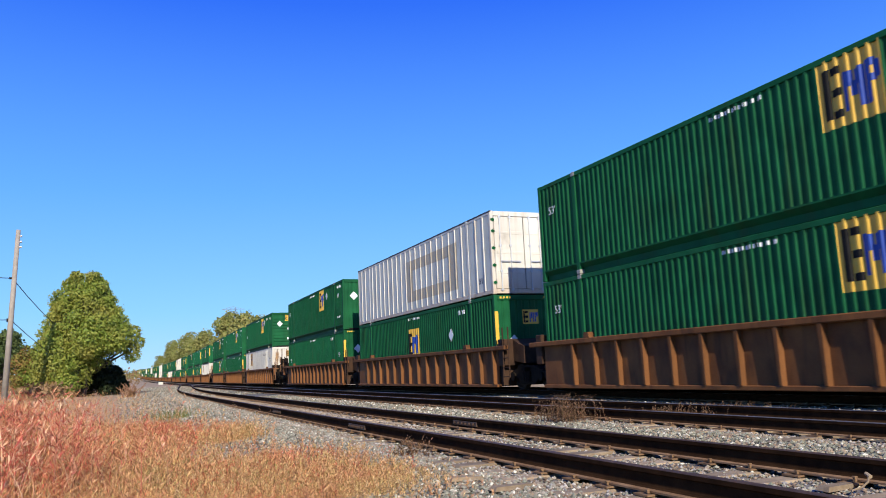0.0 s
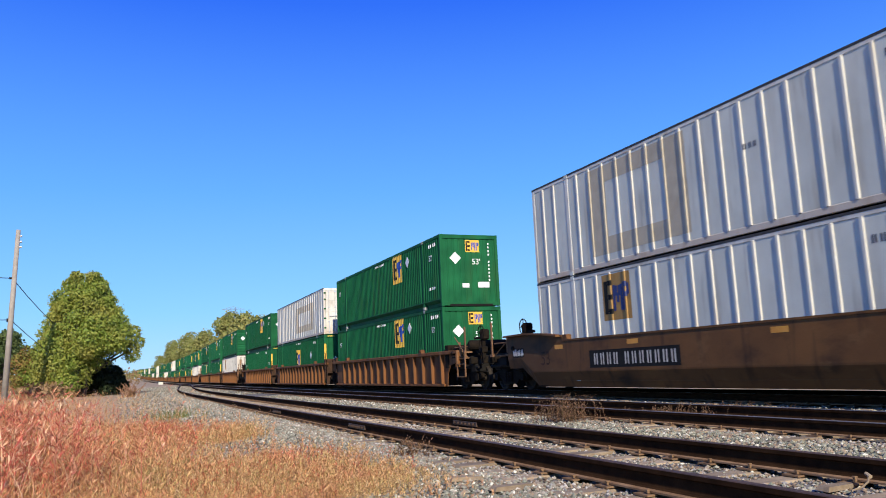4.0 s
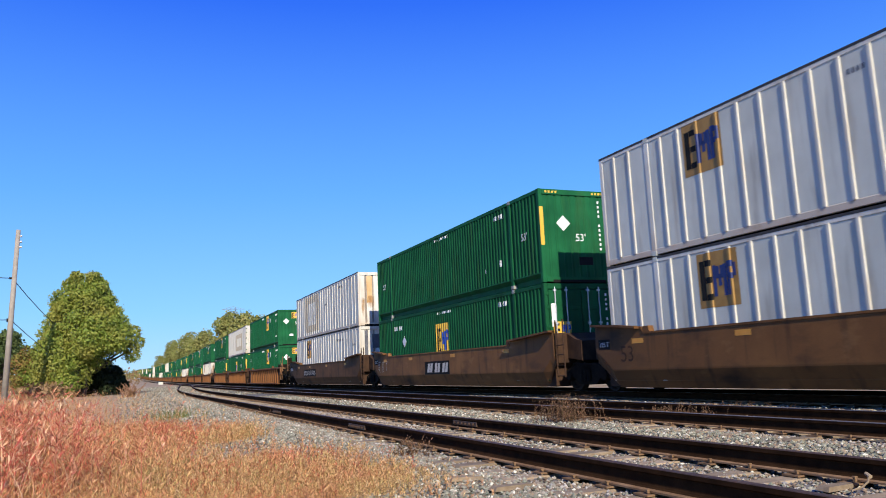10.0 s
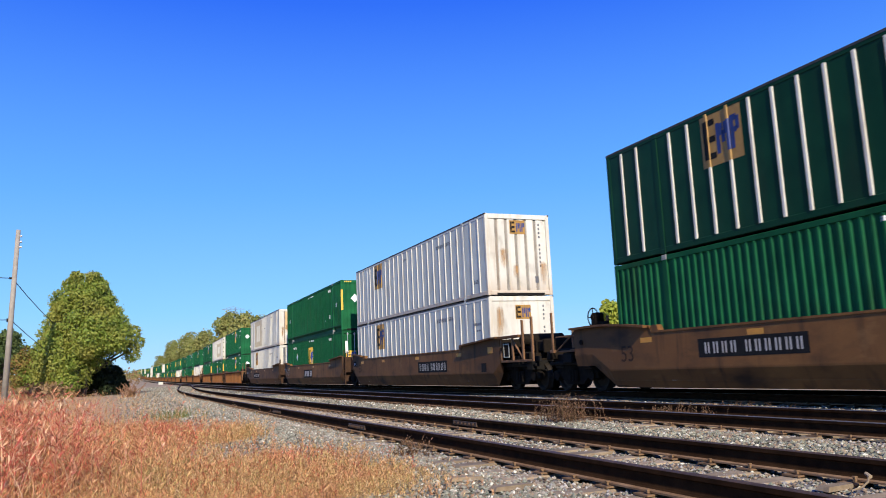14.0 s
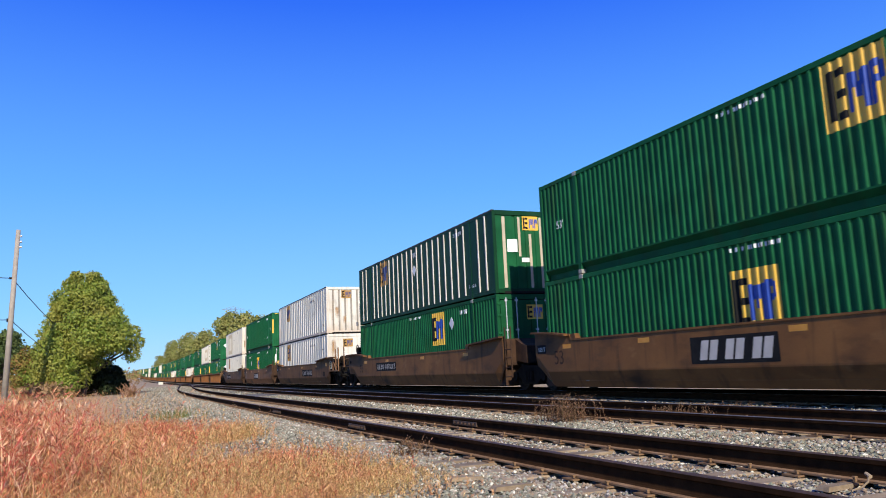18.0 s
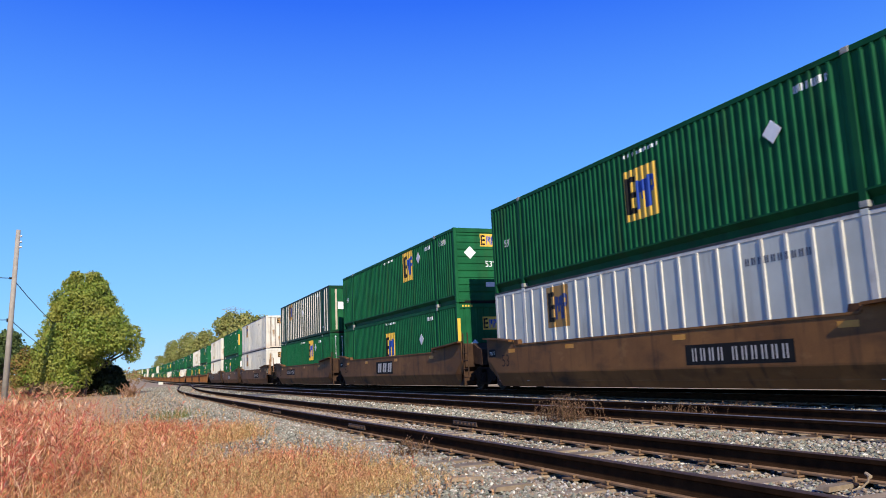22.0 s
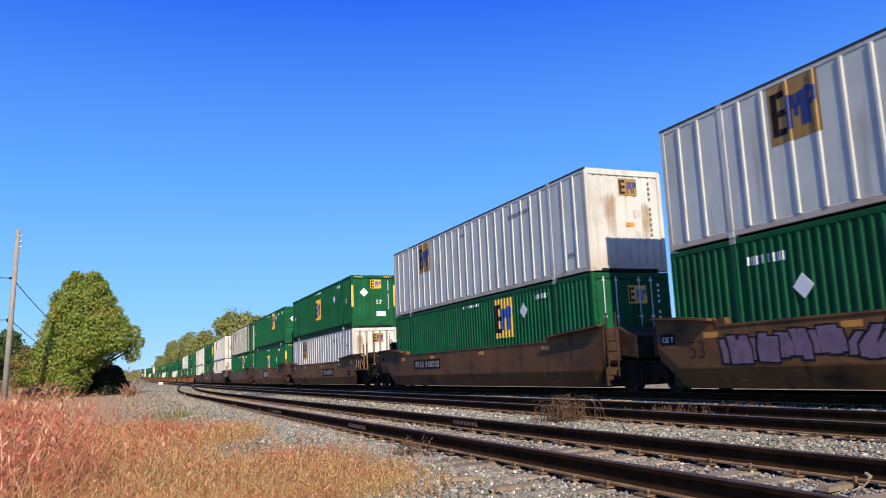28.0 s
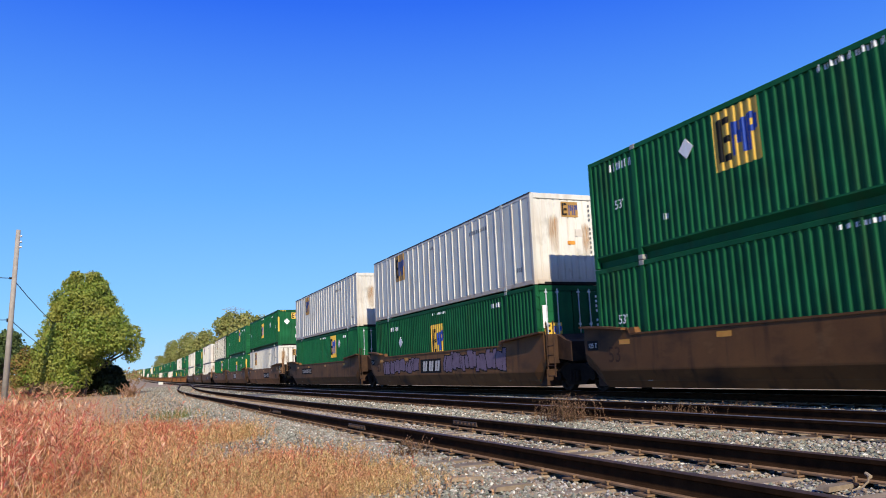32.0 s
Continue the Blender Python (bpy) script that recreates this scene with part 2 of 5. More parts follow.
ROADLEAF = scatter_mat("roadside_leaf", [(0.05, 0.08, 0.025), (0.11, 0.145, 0.042), (0.075, 0.11, 0.032)], 0.7, 0.2)
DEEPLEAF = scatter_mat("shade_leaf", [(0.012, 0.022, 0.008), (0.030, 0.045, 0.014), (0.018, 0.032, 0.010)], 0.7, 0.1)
AUTUMNLEAF = scatter_mat("autumn_leaf", [(0.20, 0.17, 0.04), (0.26, 0.13, 0.045), (0.15, 0.18, 0.035), (0.32, 0.24, 0.06)], 0.7, 0.25)
LEAFDARK = scatter_mat("far_leaf", [(0.15, 0.185, 0.05), (0.28, 0.31, 0.085), (0.36, 0.34, 0.11), (0.19, 0.23, 0.062)], 0.7, 0.3, patch=(0.29, 0.25, 0.09))
BARK = mat("bark", (0.05, 0.04, 0.03), (0.11, 0.09, 0.07), 5.0, 0.9, bump=0.6)
POLEWOOD = mat("pole_timber", (0.24, 0.21, 0.175), (0.36, 0.32, 0.27), 3.0, 0.9, bump=0.4, stretch=(8, 8, 0.5), stain=(0.15, 0.125, 0.10), amount=0.6)
WIRE = mat("cable", (0.02, 0.02, 0.025), (0.03, 0.03, 0.035), 5.0, 0.6, bump=0)
GALV = mat("galvanised_steel", (0.42, 0.44, 0.47), (0.55, 0.57, 0.60), 5.0, 0.45, 0.6, bump=0.05)
RUNG = mat("grimy_brown_steel", (0.11, 0.055, 0.026), (0.23, 0.12, 0.055), 4.0, 0.75, bump=0.1, spec=0.3, stain=(0.03, 0.018, 0.010), amount=0.8, stretch=(4, 4, 2))
SILL = mat("sooty_end_steel", (0.022, 0.012, 0.008), (0.070, 0.036, 0.019), 3.0, 0.8, bump=0.2, spec=0.2)
LILAC = mat("lilac_spray_paint", (0.10, 0.055, 0.085), (0.25, 0.16, 0.205), 3.0, 0.6, bump=0.05, stain=(0.05, 0.025, 0.05), amount=0.9, stretch=(3, 3, 3))
CASTING = mat("worn_casting", (0.16, 0.17, 0.15), (0.34, 0.33, 0.29), 8.0, 0.6, bump=0.1)
ROOFEDGE = mat("dark_roof_edge", (0.02, 0.02, 0.022), (0.05, 0.045, 0.04), 5.0, 0.7, bump=0.1)
RUSTSTAIN = mat("rust_stained_paint", (0.50, 0.30, 0.12), (0.66, 0.46, 0.24), 2.0, 0.7, stain=(0.30, 0.15, 0.05), amount=0.7, stretch=(4, 4, 0.6), bump=0.05)
# blue-grey: the haze of distance is put into the steel's colour
TOWER = mat("hazy_tower_steel", (0.15, 0.19, 0.26), (0.22, 0.27, 0.35), 1.0, 0.8, bump=0.0, spec=0.1)
DEADWOOD = mat("dead_branch", (0.17, 0.085, 0.045), (0.34, 0.19, 0.10), 6.0, 0.9, bump=0.3)
SLATE = mat("slate_dark_tone", (0.075, 0.08, 0.095), (0.13, 0.135, 0.15), 3.0, 0.7, bump=0.06, spec=0.2)
GROOVE = mat("dark_groove", (0.17, 0.155, 0.135), (0.30, 0.275, 0.235), 3.0, 0.8, bump=0.08, stain=(0.20, 0.11, 0.05), amount=0.7, stretch=(4, 4, 0.5), spec=0.2)
STREAK = streak_mat("rust_streak", (0.30, 0.15, 0.05), (0.48, 0.28, 0.11))
CHALK = mat("chalk_white_paint", (0.46, 0.42, 0.36), (0.60, 0.55, 0.48), 4.0, 0.7, bump=0.05)
ORANGE = mat("orange_reflector", (0.50, 0.20, 0.02), (0.62, 0.28, 0.03), 5.0, 0.5, bump=0.03)

# ---------------------------------------------------------------- mesh helpers


class Mesh:
    def __init__(self):
        self.v, self.f = [], []

    def add(self, vs, fs):
        k = len(self.v)
        self.v.extend(vs)
        self.f.extend([tuple(i + k for i in f) for f in fs])
        return self

    def box(self, x0, x1, y0, y1, z0, z1, c=0.0):
        """A box, its edges chamfered by c."""
        if c <= 0:
            vs = [(x, y, z) for z in (z0, z1) for y in (y0, y1) for x in (x0, x1)]
            return self.add(vs, [(0, 2, 3, 1), (4, 5, 7, 6), (0, 1, 5, 4), (2, 6, 7, 3), (0, 4, 6, 2), (1, 3, 7, 5)])
        bm = bmesh.new()
        bmesh.ops.create_cube(bm, size=1)
        for v in bm.verts:
            v.co = ((x0 + x1) / 2 + v.co.x * (x1 - x0), (y0 + y1) / 2 + v.co.y * (y1 - y0), (z0 + z1) / 2 + v.co.z * (z1 - z0))
        bmesh.ops.bevel(bm, geom=bm.edges[:], offset=c, segments=1, affect="EDGES")
        bm.verts.index_update()
        self.add([tuple(v.co) for v in bm.verts], [tuple(v.index for v in f.verts) for f in bm.faces])
        bm.free()
        return self

    def tube(self, a, b, r0, r1=None, n=8):
        a, b = Vector(a), Vector(b)
        r1 = r0 if r1 is None else r1
        d = (b - a).normalized()
        u = d.orthogonal().normalized()
        w = d.cross(u)
        vs = []
        for c, r in ((a, r0), (b, r1)):
            vs += [tuple(c + (u * math.cos(6.28318 * i / n) + w * math.sin(6.28318 * i / n)) * r) for i in range(n)]
        fs = [(i, (i + 1) % n, n + (i + 1) % n, n + i) for i in range(n)] + [tuple(range(n - 1, -1, -1)), tuple(range(n, 2 * n))]
        return self.add(vs, fs)

    def lathe(self, prof, n=20, centre=(0, 0, 0)):
        """A profile of (x, radius) turned round the x axis."""
        vs, fs, k = [], [], len(prof)
        for i in range(n):
            a = 6.28318 * i / n
            vs += [(centre[0] + x, centre[1] + r * math.cos(a), centre[2] + r * math.sin(a)) for x, r in prof]
        for i in range(n):
            j = (i + 1) % n
            fs += [(i * k + q, i * k + q + 1, j * k + q + 1, j * k + q) for q in range(k - 1)]
        fs += [tuple(i * k for i in range(n)), tuple(i * k + k - 1 for i in range(n - 1, -1, -1))]
        return self.add(vs, fs)

    def prism(self, poly, x0, x1):
        """A polygon of (y, z) carried from x0 to x1."""
        n = len(poly)
        vs = [(x0, y, z) for y, z in poly] + [(x1, y, z) for y, z in poly]
        return self.add(vs, [tuple(range(n)), tuple(range(2 * n - 1, n - 1, -1))] + [(i, n + i, n + (i + 1) % n, (i + 1) % n) for i in range(n)])

    def done(self, name, material, smooth=False):
        me = bpy.data.meshes.new(name)
        me.from_pydata(self.v, [], self.f)
        for mm in (material if isinstance(material, (list, tuple)) else [material]):
            me.materials.append(mm)
        bm = bmesh.new()
        bm.from_mesh(me)
        bmesh.ops.recalc_face_normals(bm, faces=bm.faces[:])
        bm.to_mesh(me)
        bm.free()
        if smooth:
            me.polygons.foreach_set("use_smooth", [True] * len(me.polygons))
        return me


def raw(name, verts, faces, material):
    me = bpy.data.meshes.new(name)
    me.from_pydata(verts, [], faces)
    me.materials.append(material)
    return me


def part(name, mesh, material, parent, label="", smooth=False):
    """One mesh object under a thing or a part; mesh is a Mesh or finished mesh data."""
    data = mesh.done(name, material, smooth) if isinstance(mesh, Mesh) else mesh
    ob = new(name, data)
    ob.parent = parent
    return tagged(ob, label)


def thing(name, label, category, group="", kind="", m=None):
    ob = tagged(new(name), label, category, group, kind)
    ob.matrix_basis = m or Matrix()
    return ob


# ---------------------------------------------------------------- the line of the railway
RAIL = 0.19            # rail top
NEAR, MIDDLE, FAR = 4.52, 8.61, 13.14     # centres of the three tracks at y = 0


def bend(s):
    """How far the railway swings to +x by the distance s."""
    if s < 0:
        return 0.0
    if s < 120:
        return 0.00014 * s * s
    if s < 200:
        u = s - 120
        return 2.016 + 0.0336 * u - 0.0186 / 160 * u * u
    u = min(s - 200, 200)
    return 3.96 + 0.015 * u - 0.0000375 * u * u


def slope(s):
    return (bend(s + 0.5) - bend(s - 0.5))


def rise(s):
    u = min(max(0.0, s - 150), 450)
    return 1.6e-5 * u * u


def merge(s):
    """The near track runs into the middle one by a turnout far off."""
    u = min(1.0, max(0.0, (s - 42) / 106))
    return (MIDDLE - NEAR) * u * u * (3 - 2 * u)


def on_line(s, lift=0.0):
    return Matrix.Translation((FAR + bend(s), s, RAIL + rise(s) + lift)) @ pose(0, 0, 0, math.degrees(math.atan(rise(s + 0.5) - rise(s - 0.5))), 0, -math.degrees(math.atan(slope(s))))


def train(t):
    """How far along the line the rear of the first smooth-sided car's load has come."""
    u = t - 16
    return 73.938 + 5.73267 * u - 0.00717 * u * u + 0.00014 * u ** 3


# ---------------------------------------------------------------- ground
def ground_z(x, y):
    z = rise(y)
    w = x - bend(y)
    if w < 2.6:
        u = min(1.0, (2.6 - w) / 1.6)
        z -= 0.02 + 0.10 * u * u * (3 - 2 * u)
    elif w < 15.4:
        z -= 0.03
    else:
        u = min(1.0, (w - 15.4) / 3.5)
        z += -0.03 + 0.26 * u * u * (3 - 2 * u)
    return z + 0.03 * noise.noise((x * 0.6, y * 0.6, 0)) * (1 if w < 2.6 or w > 16 else 0.3)


def build_ground():
    xs = [-3000, -1500, -700, -300, -150, -80, -50, -35] + [-25 + 1.5 * i for i in range(14)] + [-4 + 0.4 * i for i in range(56)] + [19, 21, 24, 30, 40, 60, 100, 180, 350, 800, 1700, 3200]
    ys = [-600, -200, -80, -30, -10, -4, 0] + [2 + 0.5 * i for i in range(60)] + [32 + 2 * i for i in range(35)] + [102 + 12 * i for i in range(20)] + [360, 420, 500, 650, 900, 1500, 2500, 4500]
    nx = len(xs)
    vs = [(x, y, ground_z(x, y)) for y in ys for x in xs]
    fs = [(j * nx + i, j * nx + i + 1, (j + 1) * nx + i + 1, (j + 1) * nx + i) for j in range(len(ys) - 1) for i in range(nx - 1)]
    ob = new("ground", raw("ground", vs, fs, GROUND))
    ob.data.materials.append(BED)
    for p in ob.data.polygons:
        x, y, _ = p.center
        if 2.2 + 0.5 * noise.noise((y * 0.5, 0, 0)) < x - bend(y) < 15.2 and -40 < y < 62:
            p.material_index = 1
    ob.data.polygons.foreach_set("use_smooth", [True] * len(ob.data.polygons))
    tagged(ob, "grey gravel and dry tan soil along the railway", "ground", kind="structure")


def swept(name, centre, offset, prof, s0, s1, step, material, parent, label=""):
    """A profile of (x, z) drawn along a rail line."""
    vs, fs, k = [], [], len(prof)
    n = int((s1 - s0) / step) + 1
    for i in range(n):
        s = s0 + i * step
        x0 = centre(s) + offset
        vs += [(x0 + x, s, RAIL + rise(s) + z) for x, z in prof]
    for i in range(n - 1):
        fs += [(i * k + q, i * k + (q + 1) % k, (i + 1) * k + (q + 1) % k, (i + 1) * k + q) for q in range(k)]
    m = Mesh()
    m.v, m.f = vs, fs
    return part(name, m, material, parent, label)


RAILPROF = [(-0.070, -0.170), (0.070, -0.170), (0.070, -0.160), (0.018, -0.140), (0.010, -0.125), (0.010, -0.050), (0.034, -0.038), (0.036, -0.006), (-0.036, -0.006), (-0.034, -0.038), (-0.010, -0.050), (-0.010, -0.125), (-0.018, -0.140), (-0.070, -0.160)]
HEADPROF = [(-0.036, -0.0055), (0.036, -0.0055), (0.031, 0.0), (-0.031, 0.0)]


def build_track(name, centre, length, label, shiny, ties):
    tr = thing(name, label, "railway track", kind="structure")
    for side in (-0.7525, 0.7525):
        r = swept("rail", centre, side, RAILPROF, -6, length, 1.0, RAILSIDE, tr, "dark rusted steel rail")
        swept("rail_foot", centre, side, [(-0.074, -0.172), (0.074, -0.172), (0.074, -0.158), (0.03, -0.146), (-0.03, -0.146), (-0.074, -0.158)], -6, length, 1.0, FOOT, r, "dusty rust-brown rail foot, lightened for the sun on it")
        swept("rail_head", centre, side, HEADPROF, -6, length, 1.0, RAILTOP if shiny else RUSTTOP, r, "polished running surface" if shiny else "")
    rnd = random.Random(len(name))
    tie = Mesh().box(-1.3, 1.3, -0.115, 0.115, -0.17, 0.0, 0.012).done("tie", TIE)
    plates = Mesh()
    for i in range(ties):
        s = -5.0 + i * 0.52 + rnd.uniform(-0.04, 0.04)
        o = part("tie", tie, TIE, tr)
        o.matrix_basis = pose(centre(s) + rnd.uniform(-0.05, 0.05), s, -0.006 + rise(s) + rnd.uniform(-0.022, 0.004), 0, 0, rnd.uniform(-1.5, 1.5))
        for side in (-0.7525, 0.7525):
            x = centre(s) + side
            plates.box(x - 0.14, x + 0.14, s - 0.085, s + 0.085, -0.002, 0.012)
            for dx in (-0.10, 0.10):
                h = rnd.uniform(0.028, 0.05)
                plates.box(x + dx - 0.010, x + dx + 0.010, s - 0.05, s - 0.03, 0.02, h)
                plates.box(x + dx - 0.016, x + dx + 0.016, s - 0.053, s - 0.027, h, h + 0.010)
    tagged(part("tie_plates_and_spikes", plates, PLATE, tr, "rusty tie plates, spikes and anchors"), kind="stuff")
    return tr


def joint_bars():
    """Bolted joint bars on the rails of the near track."""
    tr = bpy.data.objects["near_track"]
    for side, ss in ((-0.7525, (12.6, 19.6)), (0.7525, (11.55,))):
        for s in ss:
            m = Mesh()
            x = NEAR + bend(s) + side - 0.026
            m.box(x - 0.014, x + 0.014, s - 0.45, s + 0.45, 0.065, 0.135, 0.004)
            for q in (-0.36, -0.22, -0.07, 0.07, 0.22, 0.36):
                m.tube((x - 0.045, s + q, 0.1), (x, s + q, 0.1), 0.018, n=6)
            part("joint_bar", m, RUSTTOP, tr, "bolted rusty joint bar")


# ---------------------------------------------------------------- containers
LEN, WID, HIG = 8.075, 1.295, 2.92
PER, DEP = 0.221, 0.046


def corr(y):
    """The depth of the wave at y: 0 outside, DEP in the trough; flat and deep beside the posts."""
    if abs(abs(y) - 6.096) < 0.185 or abs(y) > LEN - 0.26:
        return DEP
    u = ((y + 100 * PER) / PER) % 1.0
    if u < 0.20:
        return 0.0
    if u < 0.42:
        return DEP * (u - 0.20) / 0.22
    if u < 0.78:
        return DEP
    return DEP * (1.0 - u) / 0.22


POSTS = [y for y in [-LEN + 0.62 * i for i in range(1, 26)] if min(abs(y - 6.096), abs(y + 6.096)) > 0.2]


def hat(y):
    """How far a post stands out of a flat side at y."""
    d = min(abs(y - p) for p in POSTS)
    return 0.028 * min(1.0, max(0.0, (0.042 - d) / 0.012))


def hat_breaks(y0, y1):
    return sorted({y0, y1} | {p + o for p in POSTS for o in (-0.042, -0.030, 0.030, 0.042) if y0 < p + o < y1})


def breaks(y0, y1):
    ys = {round(y0, 4), round(y1, 4)}
    for i in range(int(math.floor(y0 / PER)) - 1, int(math.ceil(y1 / PER)) + 1):
        for u in (0.0, 0.20, 0.42, 0.78):
            y = (i + u) * PER
            if y0 < y < y1:
                ys.add(round(y, 4))
    for e in (6.096 - 0.184, 6.096 + 0.184, 6.096 - 0.205, 6.096 + 0.205, LEN - 0.259, LEN - 0.28):
        ys.update(round(q, 4) for q in (e, -e) if y0 < q < y1)
    return sorted(ys)


def wave(m, y0, y1, z0, z1, off, side=-1, wavy=True):
    """A sheet on the container's side that follows its waves, off proud of them."""
    ys = breaks(y0, y1) if wavy else hat_breaks(y0, y1)
    k = len(m.v)
    for y in ys:
        x = side * (WID - (corr(y) if wavy else 0.012 - (hat(y) if off > 0.003 else 0.0)) + off)
        m.v += [(x, y, z0), (x, y, z1)]
    for i in range(len(ys) - 1):
        a = k + 2 * i
        m.f.append((a, a + 1, a + 3, a + 2))
    return m


def text_mesh(body, size, material):
    cu = bpy.data.curves.new("lettering", "FONT")
    cu.body, cu.size, cu.align_x, cu.extrude = body, size, "CENTER", 0.002
    o = new("lettering", cu)
    dg = bpy.context.evaluated_depsgraph_get()
    me = bpy.data.meshes.new_from_object(o.evaluated_get(dg))
    bpy.data.objects.remove(o)
    me.materials.clear()
    me.materials.append(material)
    return me


SIDE_TEXT = Matrix(((0, 0, -1, 0), (-1, 0, 0, 0), (0, 1, 0, 0), (0, 0, 0, 1)))     # read from -x
END_TEXT = Matrix(((1, 0, 0, 0), (0, 0, -1, 0), (0, 1, 0, 0), (0, 0, 0, 1)))       # read from -y
FEET = text_mesh("53'", 0.33, LETTER)
FEETDARK = text_mesh("53", 0.56, SILL)
LOADTEXT = text_mesh("125 T", 0.17, LETTER)
CACHE = {}


def cached(key, make, material, smooth=False):
    if key not in CACHE:
        CACHE[key] = make().done(key[0], material, smooth)
    return CACHE[key]


def side_mesh(kind, side):
    m = Mesh()
    if kind == "corr":
        wave(m, -LEN + 0.14, LEN - 0.14, 0.30, 2.79, 0.0, side)
    else:
        m.v += [(side * (WID - 0.012), y, z) for y in (-LEN + 0.14, LEN - 0.14) for z in (0.16, 2.81)]
        m.f.append((0, 1, 3, 2))
    return m


def frame_mesh(kind):
    """Corner posts, rails and castings."""
    m = Mesh()
    for sx in (-1, 1):
        for y0, y1 in ((-LEN, -LEN + 0.15), (LEN - 0.15, LEN)):
            m.box(min(sx * WID, sx * (WID - 0.13)), max(sx * WID, sx * (WID - 0.13)), y0, y1, 0.0, HIG, 0.015)
        a, b = sorted((sx * WID, sx * (WID - 0.09)))
        m.box(a, b, -LEN + 0.15, LEN - 0.15, 2.79, HIG - 0.01, 0.01)
        if kind == "corr":
            a, b = sorted((sx * (WID - 0.13), sx * (WID - 0.20)))
            m.box(a, b, -LEN + 0.15, LEN - 0.15, 0.0, 0.17, 0.008)
            m.add([(sx * (WID - 0.13), -LEN + 0.15, 0.165), (sx * (WID - 0.13), LEN - 0.15, 0.165), (sx * (WID - 0.002), LEN - 0.15, 0.285), (sx * (WID - 0.002), -LEN + 0.15, 0.285)], [(0, 1, 2, 3)])
            a, b = sorted((sx * (WID + 0.001), sx * (WID - 0.05)))
            m.box(a, b, -LEN + 0.15, LEN - 0.15, 0.285, 0.325)
        else:
            a, b = sorted((sx * (WID - 0.002), sx * (WID - 0.10)))
            m.box(a, b, -LEN + 0.15, LEN - 0.15, 0.03, 0.17, 0.01)
        for y in (-6.096, 6.096):
            a, b = sorted((sx * (WID + 0.004), sx * (WID - 0.10)))
            m.box(a, b, y - 0.08, y + 0.08, 0.0, HIG, 0.012)
    for y0, y1 in ((-LEN, -LEN + 0.11), (LEN - 0.11, LEN)):
        m.box(-WID + 0.13, WID - 0.13, y0, y1, 2.74, HIG - 0.01, 0.01)
        m.box(-WID + 0.13, WID - 0.13, y0, y1, 0.02, 0.17, 0.01)
    return m


def casting_mesh(sx):
    a, b = sorted((sx * (WID + 0.010), sx * (WID - 0.14)))
    return Mesh().box(a, b, -0.089, 0.089, -0.004, 0.122, 0.012)


def hat_post(y, side=-1):
    m = Mesh()
    x0 = side * (WID - 0.012)
    poly = [(-0.042, 0.0), (-0.030, 0.028), (0.030, 0.028), (0.042, 0.0)]
    vs = [(x0 + side * d, y + o, z) for z in (0.17, 2.80) for o, d in poly]
    return m.add(vs, [(0, 1, 2, 3), (4, 5, 6, 7), (0, 1, 5, 4), (1, 2, 6, 5), (2, 3, 7, 6)])


GROOVED = (0.66, 0.70, 0.95)


def end_mesh(kind, s):
    """The end wall; s is -1 for the rear end, 1 for the front."""
    m = Mesh()
    y = s * (LEN - 0.035)
    if kind == "horiz":
        pts, z = [], 0.17
        while z < 2.68:
            pts += [(z, 0.0), (z + 0.15, 0.0), (z + 0.185, 0.03), (z + 0.24, 0.03)]
            z += 0.275
        pts.append((2.74, 0.0))
        k = len(pts)
        m.add([(x, y - s * d, zz) for x in (-WID + 0.12, WID - 0.12) for zz, d in pts], [(i, i + 1, k + i + 1, k + i) for i in range(k - 1)])
    elif kind in ("vert", "post"):
        n, dep, c0, c1, c2 = (9, 0.022, 0.62, 0.72, 0.90) if kind == "vert" else (6, 0.034, *GROOVED)
        w = 2 * (WID - 0.12) / n
        pts = []
        for i in range(n):
            x = -WID + 0.12 + i * w
            pts += [(x, 0.0), (x + w * c0, 0.0), (x + w * c1, dep), (x + w * c2, dep)]
        pts.append((WID - 0.12, 0.0))
        k = len(pts)
        m.add([(x, y - s * d, z) for z in (0.16, 2.75) for x, d in pts], [(i, i + 1, k + i + 1, k + i) for i in range(k - 1)])
    else:
        m.add([(x, y, z) for x in (-WID + 0.12, WID - 0.12) for z in (0.16, 2.75)], [(0, 1, 3, 2)])
    return m


def groove(i):
    """The darker floor of one groove of a post end."""
    w = 2 * (WID - 0.12) / 6
    x, y = -WID + 0.12 + i * w, -LEN + 0.035 + 0.034 - 0.003
    return Mesh().add([(x + w * u, y, z) for u in GROOVED[1:] for z in (0.17, 2.73)], [(0, 1, 3, 2)])


def door_leaf(side):
    a, b = sorted((side * 0.012, side * (WID - 0.14)))
    m = Mesh().box(a, b, -LEN - 0.004, -LEN + 0.028, 0.18, 2.72, 0.012)
    for z in (0.75, 1.45, 2.15):
        m.box(a + 0.08, b - 0.08, -LEN - 0.014, -LEN - 0.002, z - 0.05, z + 0.05, 0.006)
    return m


def lock_rod(x):
    m = Mesh().tube((x, -LEN - 0.035, 0.10), (x, -LEN - 0.035, 2.80), 0.018)
    for z in (0.16, 0.8, 1.7, 2.7):
        m.box(x - 0.05, x + 0.05, -LEN - 0.045, -LEN - 0.002, z - 0.03, z + 0.03)
    m.box(x - 0.02, x + 0.36, -LEN - 0.065, -LEN - 0.045, 1.12, 1.16)
    return m


def hinge(x, z):
    return Mesh().box(x - 0.07, x + 0.07, -LEN - 0.022, -LEN, z - 0.04, z + 0.04, 0.006).tube((x, -LEN - 0.02, z - 0.06), (x, -LEN - 0.02, z + 0.06), 0.018, n=6)


